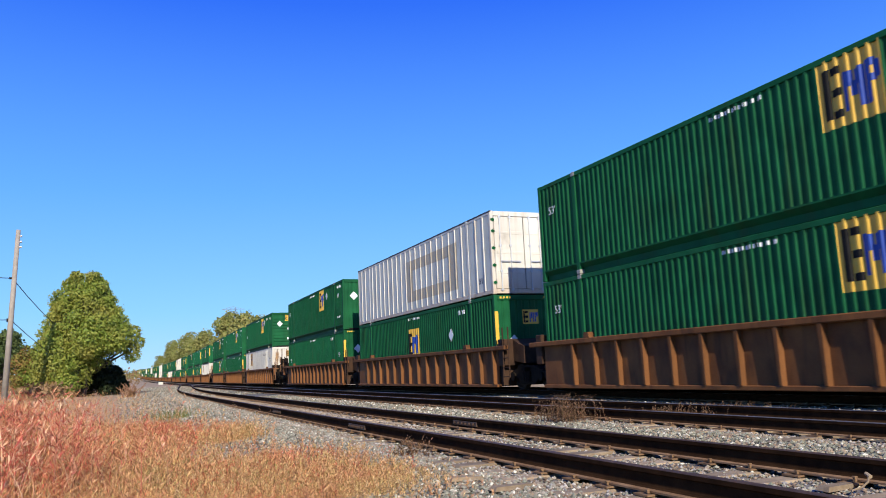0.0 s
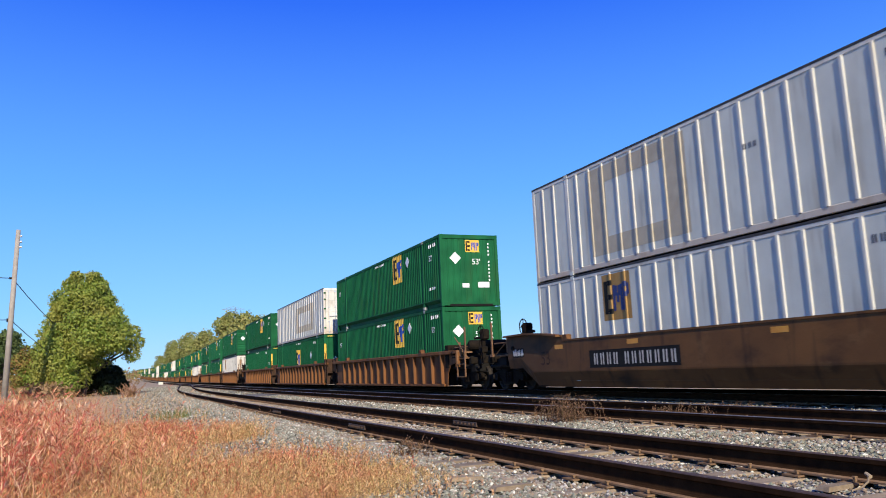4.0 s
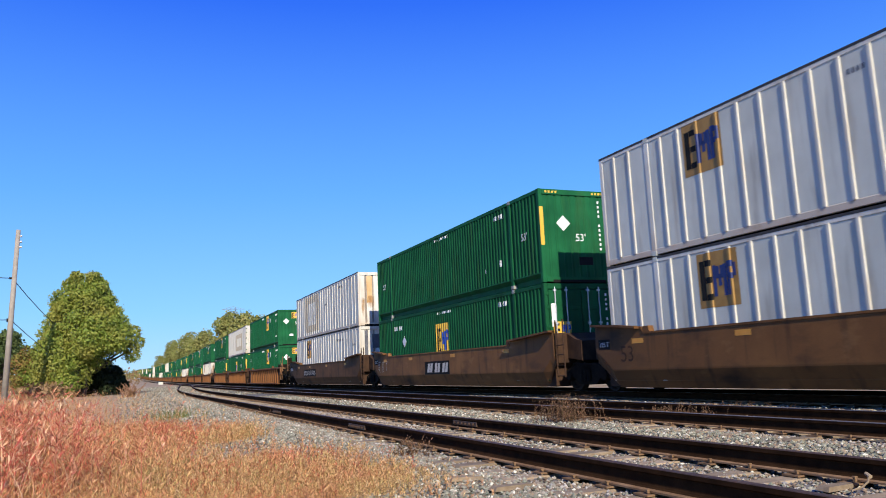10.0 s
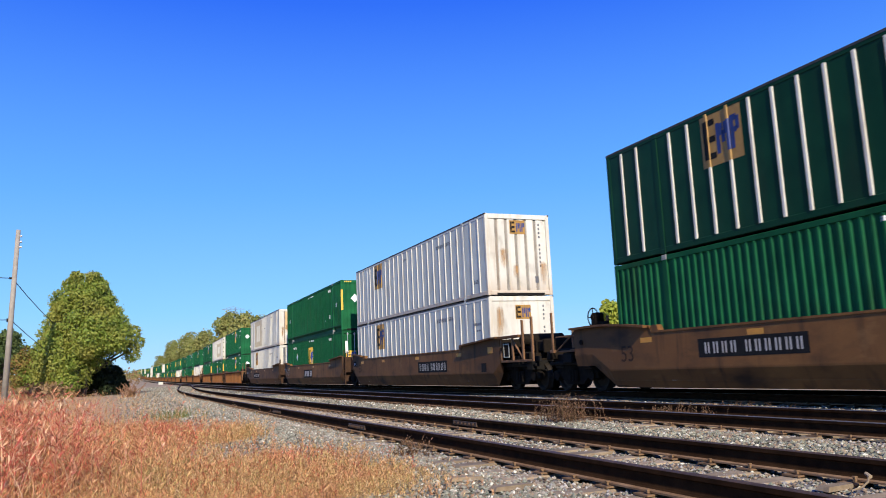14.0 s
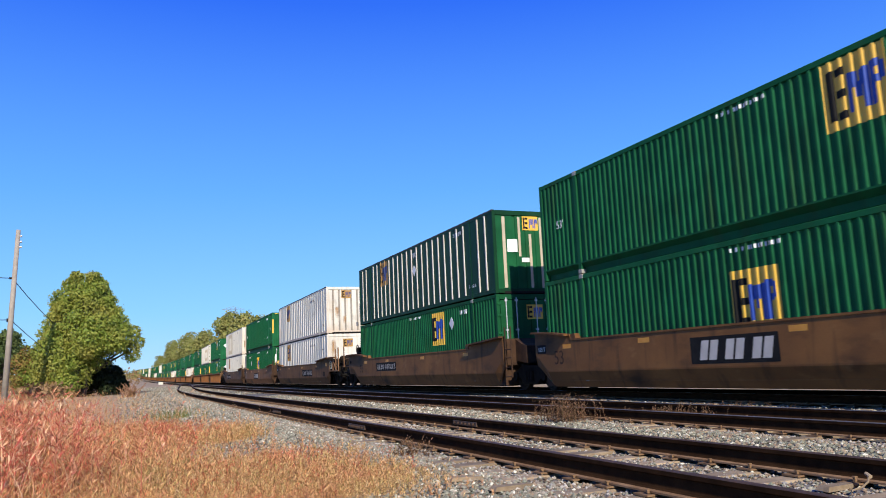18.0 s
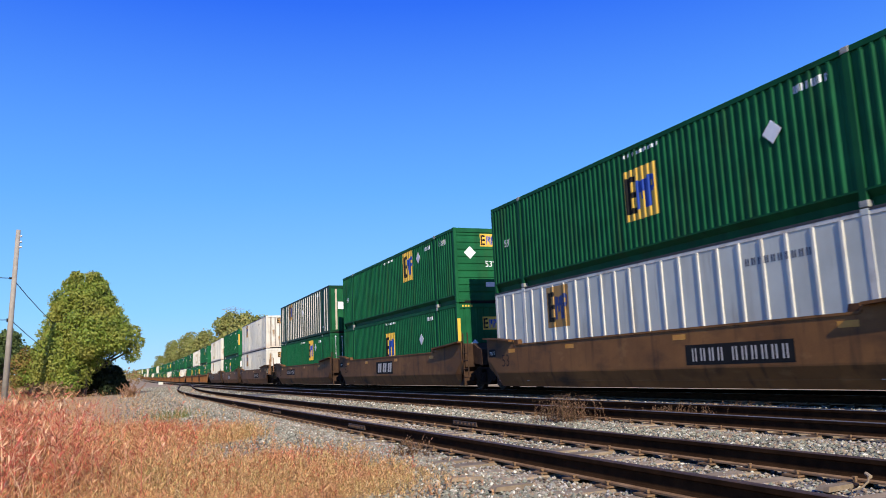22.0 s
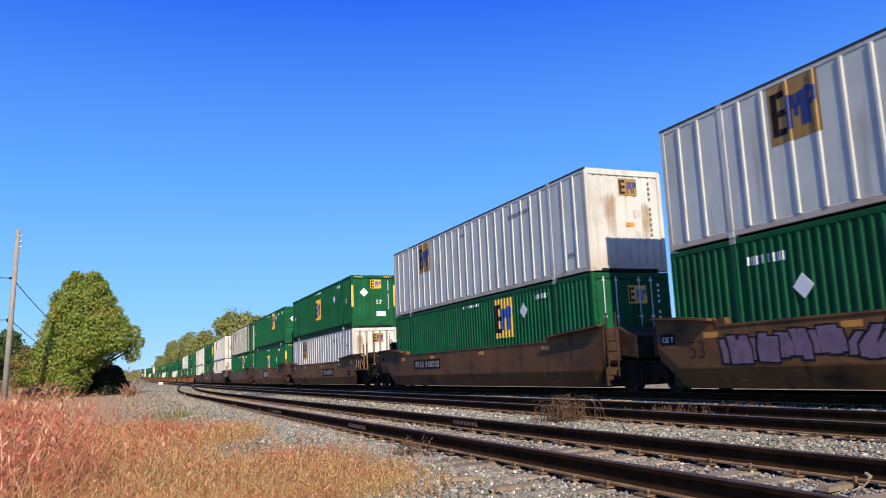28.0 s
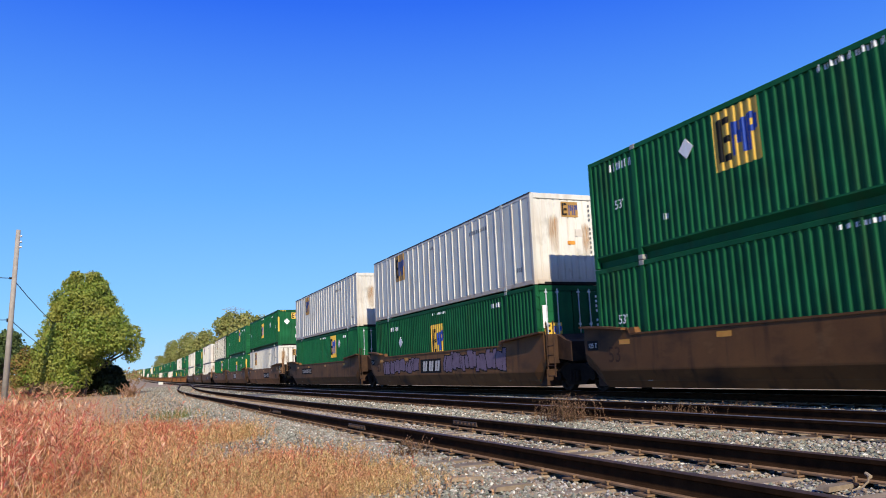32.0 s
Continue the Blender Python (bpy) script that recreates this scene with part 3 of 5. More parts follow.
def bars_side(y0, y1, z0, z1, n, wavy=True):
    """Unreadable lettering as a row of small bars."""
    m = Mesh()
    w = (y1 - y0) / n
    for i in range(n):
        for a, b, lo, up in ((0.04, 0.26, 0.0, 1.0), (0.42, 0.64, 0.0, 1.0)):
            wave(m, y0 + (i + a) * w, y0 + (i + b) * w, z0 + lo * (z1 - z0), z0 + up * (z1 - z0), 0.005, -1, wavy)
    return m


def mark_side(c, y, z, size, wavy):
    """The trade mark on a side: a yellow field with dark and blue shapes."""
    h = size / 2
    up = 0.0
    field = part("trade_mark", wave(Mesh(), y - h, y + h, z - h, z + h, 0.004 + up, -1, wavy), YELLOW if wavy else DULLMARK, c, "yellow square trade mark with dark and blue shapes")
    m = Mesh()
    wave(m, y + h * 0.62, y + h * 0.88, z - h * 0.72, z + h * 0.72, 0.008 + up, -1, wavy)
    for q in (-0.62, 0.0, 0.62):
        wave(m, y + h * 0.28, y + h * 0.60, z + h * (q - 0.11), z + h * (q + 0.11), 0.008 + up, -1, wavy)
    part("dark_shape", m, BLACK, field)
    m = Mesh()
    for q, lo, hi in ((0.14, -0.62, 0.50), (-0.01, 0.02, 0.46), (-0.12, -0.26, 0.16), (-0.23, 0.02, 0.46), (-0.37, -0.62, 0.50), (-0.56, -0.62, 0.58), (-0.70, 0.36, 0.58), (-0.70, -0.06, 0.14), (-0.82, 0.02, 0.50)):
        wave(m, y + h * (q - 0.08), y + h * (q + 0.09), z + h * lo, z + h * hi, 0.008 + up, -1, wavy)
    part("blue_shape", m, BLUE if wavy else NAVY, field)


def flat_end(x0, x1, z0, z1, off=0.006):
    return Mesh().add([(x, -LEN + 0.035 - 0.0 - off, z) for x in (x0, x1) for z in (z0, z1)], [(0, 1, 3, 2)])


def mark_end(c, x, z, off, dull):
    f = part("trade_mark", flat_end(x - 0.31, x + 0.31, z - 0.25, z + 0.25, off), DULLMARK if dull else YELLOW, c, "small yellow trade mark on the end wall")
    m = Mesh()
    m.v, m.f = [], []
    for a, b, lo, hi in ((-0.28, -0.22, -0.2, 0.2), (-0.21, -0.10, -0.2, -0.13), (-0.21, -0.10, -0.04, 0.04), (-0.21, -0.10, 0.13, 0.2)):
        q = flat_end(x + a, x + b, z + lo, z + hi, off + 0.004)
        m.add(q.v, q.f)
    part("dark_shape", m, BLACK, f)
    m = Mesh()
    for a, b, lo, hi in ((-0.04, 0.0, -0.18, 0.15), (0.02, 0.08, -0.05, 0.15), (0.10, 0.14, -0.18, 0.15), (0.17, 0.21, -0.18, 0.15), (0.22, 0.29, 0.0, 0.15)):
        q = flat_end(x + a, x + b, z + lo, z + hi, off + 0.004)
        m.add(q.v, q.f)
    part("blue_shape", m, NAVY if dull else BLUE, f)


def diamond_end(c, x, z, r, off):
    y = -LEN + 0.035 - off
    part("placard", Mesh().add([(x - r, y, z), (x, y, z - r), (x + r, y, z), (x, y, z + r)], [(0, 1, 2, 3)]), LETTER, c, "white diamond placard")


def diamond_side(c, y, z, r):
    x = -WID - 0.012
    part("placard", Mesh().add([(x, y - r, z), (x, y, z - r), (x, y + r, z), (x, y, z + r), (x + 0.01, y - r, z), (x + 0.01, y, z - r), (x + 0.01, y + r, z), (x + 0.01, y, z + r)], [(0, 1, 2, 3), (0, 4, 5, 1), (1, 5, 6, 2), (2, 6, 7, 3), (3, 7, 4, 0)]), LETTER, c, "white diamond placard")


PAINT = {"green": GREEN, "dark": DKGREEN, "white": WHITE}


def container(colour, kind, end, label, mark=None, worn=None, dia=None, feet=(), bars=(), end_mark=None, end_dia=None, end_feet=None, stripes=False, id_bars=False, decals=(), drips=()):
    """A 53-foot box; y runs forwards, the rear end at -LEN, the bottom at z = 0."""
    c = thing("shipping_container", label, "container", "containers of the train")
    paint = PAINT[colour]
    # rear walls of dark and white boxes: sunlight put into a brighter tone
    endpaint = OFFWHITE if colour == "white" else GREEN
    key = (colour, kind)
    for s in (-1, 1):
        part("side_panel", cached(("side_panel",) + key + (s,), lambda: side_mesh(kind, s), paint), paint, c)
    fp = endpaint if colour == "white" else paint
    part("frame", cached(("frame",) + key, lambda: frame_mesh(kind), fp), fp, c)
    for s in (-1, 1):
        cm = cached(("corner_casting",) + key + (s,), lambda: casting_mesh(s), CASTING if colour == "green" else paint)
        for y in (-6.096, 6.096):
            for z in (0.0, HIG - 0.12):
                part("corner_casting", cm, paint, c).location = (0, y, z)
    part("roof", cached(("roof",) + key, lambda: Mesh().box(-WID + 0.08, WID - 0.08, -LEN + 0.1, LEN - 0.1, 2.84, 2.885), paint), paint, c)
    part("floor", cached(("floor",), lambda: Mesh().box(-WID + 0.14, WID - 0.14, -LEN + 0.12, LEN - 0.12, 0.03, 0.17), UNDERDARK), UNDERDARK, c)
    part("front_wall", cached(("front_wall",) + key, lambda: end_mesh("horiz", 1), paint), paint, c)
    if kind == "post":
        pm = POSTWHITE
        ys = [-LEN + 0.62 * i for i in range(1, 26)]
        for y in ys:
            if min(abs(y - 6.096), abs(y + 6.096)) > 0.2:
                part("post", cached(("post", round(y, 2)), lambda: hat_post(y), pm), pm, c, "white post")
        part("far_side_posts", cached(("far_side_posts",), lambda: [mm for mm in [Mesh()] if [mm.add(*(lambda q: (q.v, q.f))(hat_post(y, 1))) for y in ys]][0], pm), pm, c)
        rm = cached(("roof_edge",), lambda: Mesh().box(-WID - 0.006, -WID + 0.05, -LEN, LEN, HIG - 0.05, HIG + 0.004, 0.004).box(WID - 0.05, WID + 0.006, -LEN, LEN, HIG - 0.05, HIG + 0.004, 0.004), ROOFEDGE)
        part("roof_edge", rm, ROOFEDGE, c, "dark roof edge trim")
    off = 0.005
    if end == "door":
        off = 0.062
        for s in (-1, 1):
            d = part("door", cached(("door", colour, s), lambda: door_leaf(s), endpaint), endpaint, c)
            for x in (0.22, 0.62) if s > 0 else (-0.95, -0.55):
                part("lock_rod", cached(("lock_rod", x), lambda: lock_rod(x), GALV), GALV, d, "galvanised lock rod")
            for z in (0.4, 1.0, 1.6, 2.2, 2.6):
                part("hinge", cached(("hinge", s, z), lambda: hinge(s * (WID - 0.09), z), STEEL if colour == "white" else endpaint), STEEL, d)
    else:
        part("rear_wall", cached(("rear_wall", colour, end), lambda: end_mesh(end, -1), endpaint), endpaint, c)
        # a thin black box stands for the shaded gap at the sill
        part("end_recess", cached(("end_recess",), lambda: Mesh().box(-0.95, 0.95, -LEN - 0.003, -LEN + 0.02, 0.0, 0.085), UNDERDARK), UNDERDARK, c, "black strip for the shaded gap under the end sill")
        if end == "post" and colour == "white":
            for i in range(5):
                part("end_groove", cached(("end_groove", i), lambda: groove(i), GROOVE), GROOVE, c, "darker recessed groove")
    wavy = kind == "corr"
    for x0, x1, z0, z1 in drips:
        part("rust_streak", flat_end(x0, x1, z0, z1, off + 0.003), STREAK, c, "rust streak run down the paint")
    if mark:
        mark_side(c, mark[0], mark[1], 1.30 if wavy else 1.20, wavy)
    if worn:
        y0, y1, z0, z1 = worn
        m = Mesh()
        g = 0.75
        for a, b, lo, up in ((y0, y0 + g, z0, z1), (y1 - g, y1, z0, z1), (y0 + g, y1 - g, z0, z0 + 0.45), (y0 + g, y1 - g, z1 - 0.45, z1)):
            wave(m, a, b, lo, up, 0.004, -1, wavy)
        part("ghost_mark", m, TAN, c, "faded tan outline of a removed trade mark")
    if dia:
        diamond_side(c, dia[0], dia[1], 0.24)
    for y, z in feet:
        o = part("length_figure", FEET, LETTER, c, "white painted length figure")
        o.matrix_basis = Matrix.Translation((-WID - 0.004, y, z - 0.15)) @ SIDE_TEXT
    dark = SLATE if colour == "white" else LETTER
    for y0, y1, z, h, n in bars:
        tagged(part("lettering", bars_side(y0, y1, z, z + h, n, wavy), dark, c, "row of small painted characters"), kind="stuff")
    if end_mark:
        mark_end(c, end_mark[0], end_mark[1], off, colour == "white")
    if end_dia:
        diamond_end(c, end_dia[0], end_dia[1], 0.25, off)
    if end_feet:
        o = part("length_figure", FEET, LETTER, c, "white painted length figure")
        o.matrix_basis = Matrix.Translation((end_feet[0], -LEN + 0.035 - off, end_feet[1] - 0.15)) @ END_TEXT
    if stripes:
        for x in (-WID, WID - 0.13):
            m = Mesh().box(x + 0.0, x + 0.13, -LEN - 0.005, -LEN + 0.001, 1.15, 2.35)
            part("reflective_stripe", m, YELLOW, c, "yellow stripe on the corner post")
        for x in (-0.85, 0.85):
            m = Mesh()
            for i in range(4):
                m.box(x - 0.22 + 0.12 * i, x - 0.15 + 0.12 * i, -LEN - 0.004, -LEN + 0.002, 2.79, 2.86)
            part("height_mark", m, YELLOW, c, "yellow and black height mark")
    if id_bars:
        m = Mesh()
        for i in range(11):
            if i == 4:
                continue
            q = flat_end(0.84, 0.90, 2.52 - 0.15 * i, 2.60 - 0.15 * i, off)
            m.add(q.v, q.f)
        tagged(part("lettering", m, dark, c, "column of painted characters"), kind="stuff")
    for x0, x1, z0, z1, mm in decals:
        part("label_plate", flat_end(x0, x1, z0, z1, off), mm, c, "plate-like coloured patch on the end wall")
    return c


STD_BARS = ((-0.9, 0.6, 2.64, 0.09, 8), (-5.7, -4.85, 2.47, 0.15, 6))


def make_loads():
    """The kinds of box that the train carries."""
    L = {}
    L["green_high"] = lambda: container("green", "corr", "vert", "dark green corrugated 53-foot steel container with a yellow square mark", (-2.87, 2.17), dia=(-4.25, 2.3), feet=((-7.04, 2.1), (7.3, 2.1)), bars=((-0.9, 0.7, 2.64, 0.09, 8), (-7.7, -6.8, 2.5, 0.14, 6), (-7.5, -6.6, 0.75, 0.11, 5)), end_mark=(0.15, 2.45), end_dia=(-0.62, 1.95), end_feet=(0.30, 1.85), id_bars=True, decals=((0.35, 0.85, 0.75, 0.98, LETTER), (-0.35, -0.05, 0.75, 0.92, LETTER)))
    L["green_high_door"] = lambda: container("green", "corr", "door", "green corrugated 53-foot container with a yellow square mark and doors", (-2.74, 2.07), dia=(-4.18, 2.2), feet=((-6.97, 0.75),), bars=STD_BARS, end_mark=(0.15, 2.3), end_dia=(-0.75, 0.75), id_bars=True)
    L["green_plain"] = lambda: container("green", "corr", "vert", "dark green corrugated 53-foot container with yellow corner stripes", None, feet=((-7.04, 1.6), (7.0, 1.58)), bars=STD_BARS + ((-4.2, -4.0, 0.75, 0.16, 1), (-5.35, -5.2, 0.85, 0.22, 1)), end_dia=(-0.45, 1.85), end_feet=(0.15, 1.45), stripes=True, id_bars=True, decals=((0.05, 0.55, 0.55, 0.8, BLACK),))
    L["green_low_door"] = lambda: container("green", "corr", "door", "green corrugated 53-foot container with doors and a low yellow mark", (0.02, 1.62), dia=(4.42, 1.75), feet=((-6.97, 0.9),), bars=STD_BARS + ((4.8, 5.8, 2.3, 0.18, 6),), end_mark=(-0.75, 1.5), id_bars=True, decals=((-1.1, -0.95, 1.6, 2.3, LETTER),))
    L["green_low_stripe"] = lambda: container("green", "corr", "vert", "green corrugated 53-foot container with a low yellow mark and yellow stripes", (-0.08, 1.6), dia=(-4.25, 1.75), feet=((-7.0, 0.7),), bars=STD_BARS, end_dia=(-0.58, 1.3), end_mark=(0.1, 2.15), stripes=True)
    L["green_mid"] = lambda: container("green", "corr", "vert", "bright green corrugated 53-foot container with yellow stripes and marks", (-0.07, 1.65), dia=(-4.32, 1.9), feet=((-7.05, 1.6), (7.0, 1.6)), bars=STD_BARS, end_mark=(0.15, 2.42), end_dia=(-0.55, 1.95), end_feet=(0.32, 1.45), stripes=True, id_bars=True, decals=((0.15, 0.7, 0.62, 0.88, LETTER),))
    L["green_horiz"] = lambda: container("green", "corr", "horiz", "dark green corrugated 53-foot container with a ribbed end wall", (-2.87, 2.12), dia=(-4.21, 2.3), feet=((7.0, 1.6),), bars=STD_BARS + ((-7.3, -6.5, 2.4, 0.2, 6),), end_mark=(0.15, 2.45), end_dia=(-0.62, 1.95), end_feet=(0.2, 1.55), id_bars=True, decals=((0.0, 0.6, 0.62, 0.80, LETTER),))
    L["green_front"] = lambda: container("green", "corr", "vert", "dark green corrugated 53-foot container with a yellow mark near its front", (2.65, 2.12), dia=(4.16, 2.26), feet=((6.79, 1.58),), bars=((-0.86, 0.61, 2.68, 0.13, 9), (6.24, 7.2, 2.45, 0.2, 6), (5.0, 5.2, 0.8, 0.15, 2)), end_mark=(0.15, 2.4), end_dia=(-0.6, 1.9), id_bars=True)
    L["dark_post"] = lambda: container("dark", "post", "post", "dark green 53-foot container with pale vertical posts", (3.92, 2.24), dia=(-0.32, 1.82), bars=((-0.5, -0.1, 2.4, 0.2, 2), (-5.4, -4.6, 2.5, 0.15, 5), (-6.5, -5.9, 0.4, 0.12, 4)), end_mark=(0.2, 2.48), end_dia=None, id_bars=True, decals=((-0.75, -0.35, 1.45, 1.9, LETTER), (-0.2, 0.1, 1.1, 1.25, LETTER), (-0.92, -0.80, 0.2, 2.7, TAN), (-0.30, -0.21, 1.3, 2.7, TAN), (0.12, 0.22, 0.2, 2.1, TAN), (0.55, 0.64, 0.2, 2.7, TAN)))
    L["white_ghost"] = lambda: container("white", "post", "post", "weathered white 53-foot container with a faded tan square outline", None, worn=(1.1, 5.0, 0.35, 2.72), bars=((-4.9, -3.9, 2.45, 0.14, 6), (-1.0, -0.6, 1.75, 0.12, 3)), id_bars=True, decals=((-0.80, -0.48, 1.25, 2.7, RUSTSTAIN), (0.42, 0.76, 1.30, 2.7, RUSTSTAIN)), drips=((-0.87, -0.30, 0.75, 1.72), (-1.16, -0.86, 0.17, 1.60), (0.83, 1.16, 0.17, 1.30),))
    L["white_mark"] = lambda: container("white", "post", "post", "weathered white 53-foot container with rust stains and a yellow mark", (4.2, 2.19), bars=((-4.9, -3.4, 2.3, 0.14, 10), (-7.3, -6.9, 0.5, 0.14, 3), (0.1, 0.5, 2.4, 0.10, 4)), end_mark=(0.0, 2.45), id_bars=True, decals=((0.62, 0.76, 0.45, 0.68, SLATE),), drips=((-0.80, -0.40, 0.75, 1.75), (0.78, 1.16, 0.17, 1.30), (-0.30, 0.02, 0.45, 1.15)))
    L["white_flat"] = lambda: container("white", "post", "vert", "white 53-foot container with a yellow mark and rust-streaked flat end", (4.2, 2.19), bars=((-4.9, -3.4, 2.3, 0.14, 10), (-7.3, -6.9, 0.5, 0.14, 3), (0.1, 0.5, 2.4, 0.10, 4)), end_mark=(0.15, 2.42), id_bars=True, decals=((0.0, 0.28, 1.28, 1.40, ORANGE), (0.32, 0.56, 1.55, 1.78, CHALK)), drips=((-0.74, -0.22, 0.60, 2.35), (0.50, 0.92, 0.50, 2.10),))
    L["white_low"] = lambda: container("white", "post", "post", "white 53-foot container with a dark square mark near its front", (4.1, 2.15), bars=((-4.9, -3.2, 2.3, 0.15, 10), (-7.4, -6.7, 1.95, 0.10, 6), (-7.3, -6.8, 1.75, 0.05, 1)), end_mark=(0.2, 2.35), id_bars=True, drips=((-1.12, -0.63, 0.90, 2.70),))
    L["white_low_flat"] = lambda: container("white", "post", "flat", "white 53-foot container with a plain end and a yellow mark", (4.1, 2.15), bars=((-4.9, -3.2, 2.3, 0.15, 10), (-7.4, -6.7, 1.95, 0.10, 6), (-7.3, -6.8, 1.75, 0.05, 1)), end_mark=(0.05, 2.35), id_bars=True, drips=((-1.07, -0.68, 0.90, 2.70),))
    # the two tall SLATE strips paint in shadowed grooves; the wider patch is a plate
    L["white_dark_end"] = lambda: container("white", "post", "post", "white 53-foot container with a dark plate and shade-dark strips on its rear end", (4.1, 2.15), bars=((-4.9, -3.2, 2.3, 0.15, 10), (-7.4, -6.7, 1.95, 0.10, 6)), decals=((-0.55, 0.02, 1.75, 2.5, SLATE), (-0.98, -0.80, 0.2, 2.7, SLATE), (0.44, 0.60, 0.2, 2.7, SLATE)))
    L["white_door"] = lambda: container("white", "post", "door", "white panelled 53-foot container with rusty door end and faded mark", None, worn=(-5.1, 0.5, 0.5, 2.3), bars=((-7.3, -6.9, 0.45, 0.2, 2),))
    return L


# ---------------------------------------------------------------- well cars
def wall_columns(front, rear):
    """(y, top) along a smooth well side; it runs on over the truck at a coupler end."""
    half = lambda k, kind, past: [(k, 1.47), (k + 0.07, 1.59), (k + 0.14, 1.61), (7.6, 1.70), (7.95, 1.72), (8.4, 1.75), (8.62, 1.76)] + ([] if kind == "joint" else past)
    return [(-y, z) for y, z in reversed(half(5.86, rear, [(8.95, 1.76)]))] + [(0.0, 1.47)] + half(6.6, front, [(9.15, 1.755), (10.0, 1.745)])


def smooth_wall(side, front, rear):
    m = Mesh()
    cols = wall_columns(front, rear)
    prof = lambda top, b: [(1.22 + 0.25 * b, 0.14 + b), (1.42, 0.56 + b * 0.75), (1.425, 0.60 + b * 0.75), (1.425, top - 0.05), (1.445, top - 0.045), (1.445, top), (1.36, top), (1.36, 0.62 + b * 0.75), (1.30, 0.30 + b)]
    k = 9
    for y, top in cols:
        if (front if y > 0 else rear) == "joint":
            b = min(0.62, max(0.0, abs(y) - 7.95))
        else:
            b = min(0.56, max(0.0, (abs(y) - 8.4) * 0.75))
        m.v += [(side * x, y, z) for x, z in prof(top, b)]
    for i in range(len(cols) - 1):
        m.f += [(i * k + q, i * k + (q + 1) % k, (i + 1) * k + (q + 1) % k, (i + 1) * k + q) for q in range(k)]
    m.f += [tuple(range(k)), tuple(range((len(cols) - 1) * k, len(cols) * k))]
    return m


def top_flange(side, s, kind):
    """The wide lip along the raised end of a smooth well side."""
    cols = [c for c in wall_columns(kind, kind) if c[0] * s > (6.7 if s > 0 else 5.96)]
    m, k = Mesh(), 4
    for y, top in cols:
        m.v += [(side * x, y, z) for x, z in ((1.37, top + 0.004), (1.585, top + 0.004), (1.585, top - 0.05), (1.37, top - 0.055))]
    for i in range(len(cols) - 1):
        m.f += [(i * k + q, i * k + (q + 1) % k, (i + 1) * k + (q + 1) % k, (i + 1) * k + q) for q in range(k)]
    m.f += [tuple(range(k)), tuple(range((len(cols) - 1) * k, len(cols) * k))]
    return m


def ribbed_wall(side):
    a, b = sorted((side * 1.28, side * 1.31))
    m = Mesh().box(a, b, -8.2, 8.2, 0.12, 1.34)
    return m


def top_chord(side):
    a, b = sorted((side * 1.24, side * 1.45))
    return Mesh().box(a, b, -8.9, 8.9, 1.32, 1.46, 0.02)


def bottom_chord(side):
    a, b = sorted((side * 1.22, side * 1.40))
    return Mesh().box(a, b, -8.2, 8.2, 0.10, 0.20, 0.015)


def rib(side):
    """A tapered stiffener on a well side."""
    a, b = side * 1.31, side * 1.44
    vs = [(a, -0.055, 0.2), (a, 0.055, 0.2), (side * 1.42, 0.03, 0.2), (side * 1.42, -0.03, 0.2), (a, -0.065, 1.33), (a, 0.065, 1.33), (b, 0.045, 1.33), (b, -0.045, 1.33)]
    return Mesh().add(vs, [(0, 1, 2, 3), (4, 5, 6, 7), (0, 1, 5, 4), (1, 2, 6, 5), (2, 3, 7, 6), (3, 0, 4, 7)])


def end_sill(s, joint):
    """The heavy end of a unit over the truck; s is -1 at the rear."""
    m = Mesh()
    de = 0.55 if s > 0 else -0.40
    e = 9.35 if joint else 11.1 + de
    if joint:
        m.prism([(s * 8.62, 0.95), (s * 8.2, 0.55), (s * 8.2, 1.66), (s * 8.62, 1.66), (s * 9.0, 1.50), (s * e, 1.42), (s * e, 0.86)], -0.95, 0.95)
    else:
        m.prism([(s * 8.5, 0.70), (s * 8.2, 0.55), (s * 8.2, 1.60), (s * 8.62, 1.55), (s * 9.5, 1.20), (s * e, 1.14), (s * e, 0.74)], -0.36, 0.36)
    m.box(-1.24, 1.24, min(s * 7.9, s * 8.35), max(s * 7.9, s * 8.35), 0.16, 1.5)
    m.box(-1.36, 1.36, min(s * 8.30, s * 8.62), max(s * 8.30, s * 8.62), 0.80, 1.68, 0.02)
    if not joint:
        m.box(-1.34, 1.34, min(s * (10.9 + de), s * e), max(s * (10.9 + de), s * e), 0.92, 1.16, 0.02)
    return m


# the cross beam over a truck, with the brake gear hung under the deck
BOLSTER = [("bolster", lambda m: m.box(-1.28, 1.28, -0.24, 0.24, 0.80, 1.10, 0.03)),
           ("brake_rod", lambda m: m.tube((-0.85, -1.25, 0.62), (-0.85, 1.2, 0.60), 0.03, n=6)),
           ("air_pipe", lambda m: m.tube((-1.15, -1.2, 0.80), (-1.15, 1.1, 0.80), 0.05, n=8)),
           ("brake_cylinder", lambda m: m.box(-1.2, -0.5, -1.05, -0.62, 0.62, 0.92, 0.04)),
           ("draft_gear", lambda m: m.box(-1.1, 1.1, 0.55, 1.0, 0.66, 0.92, 0.04))]
BOLSTER += [("stringer", lambda m, x=x: m.box(x - 0.04, x + 0.04, -1.3, 1.0, 0.88, 1.06, 0.01)) for x in (-1.05, -0.62, 0.62, 1.05)]


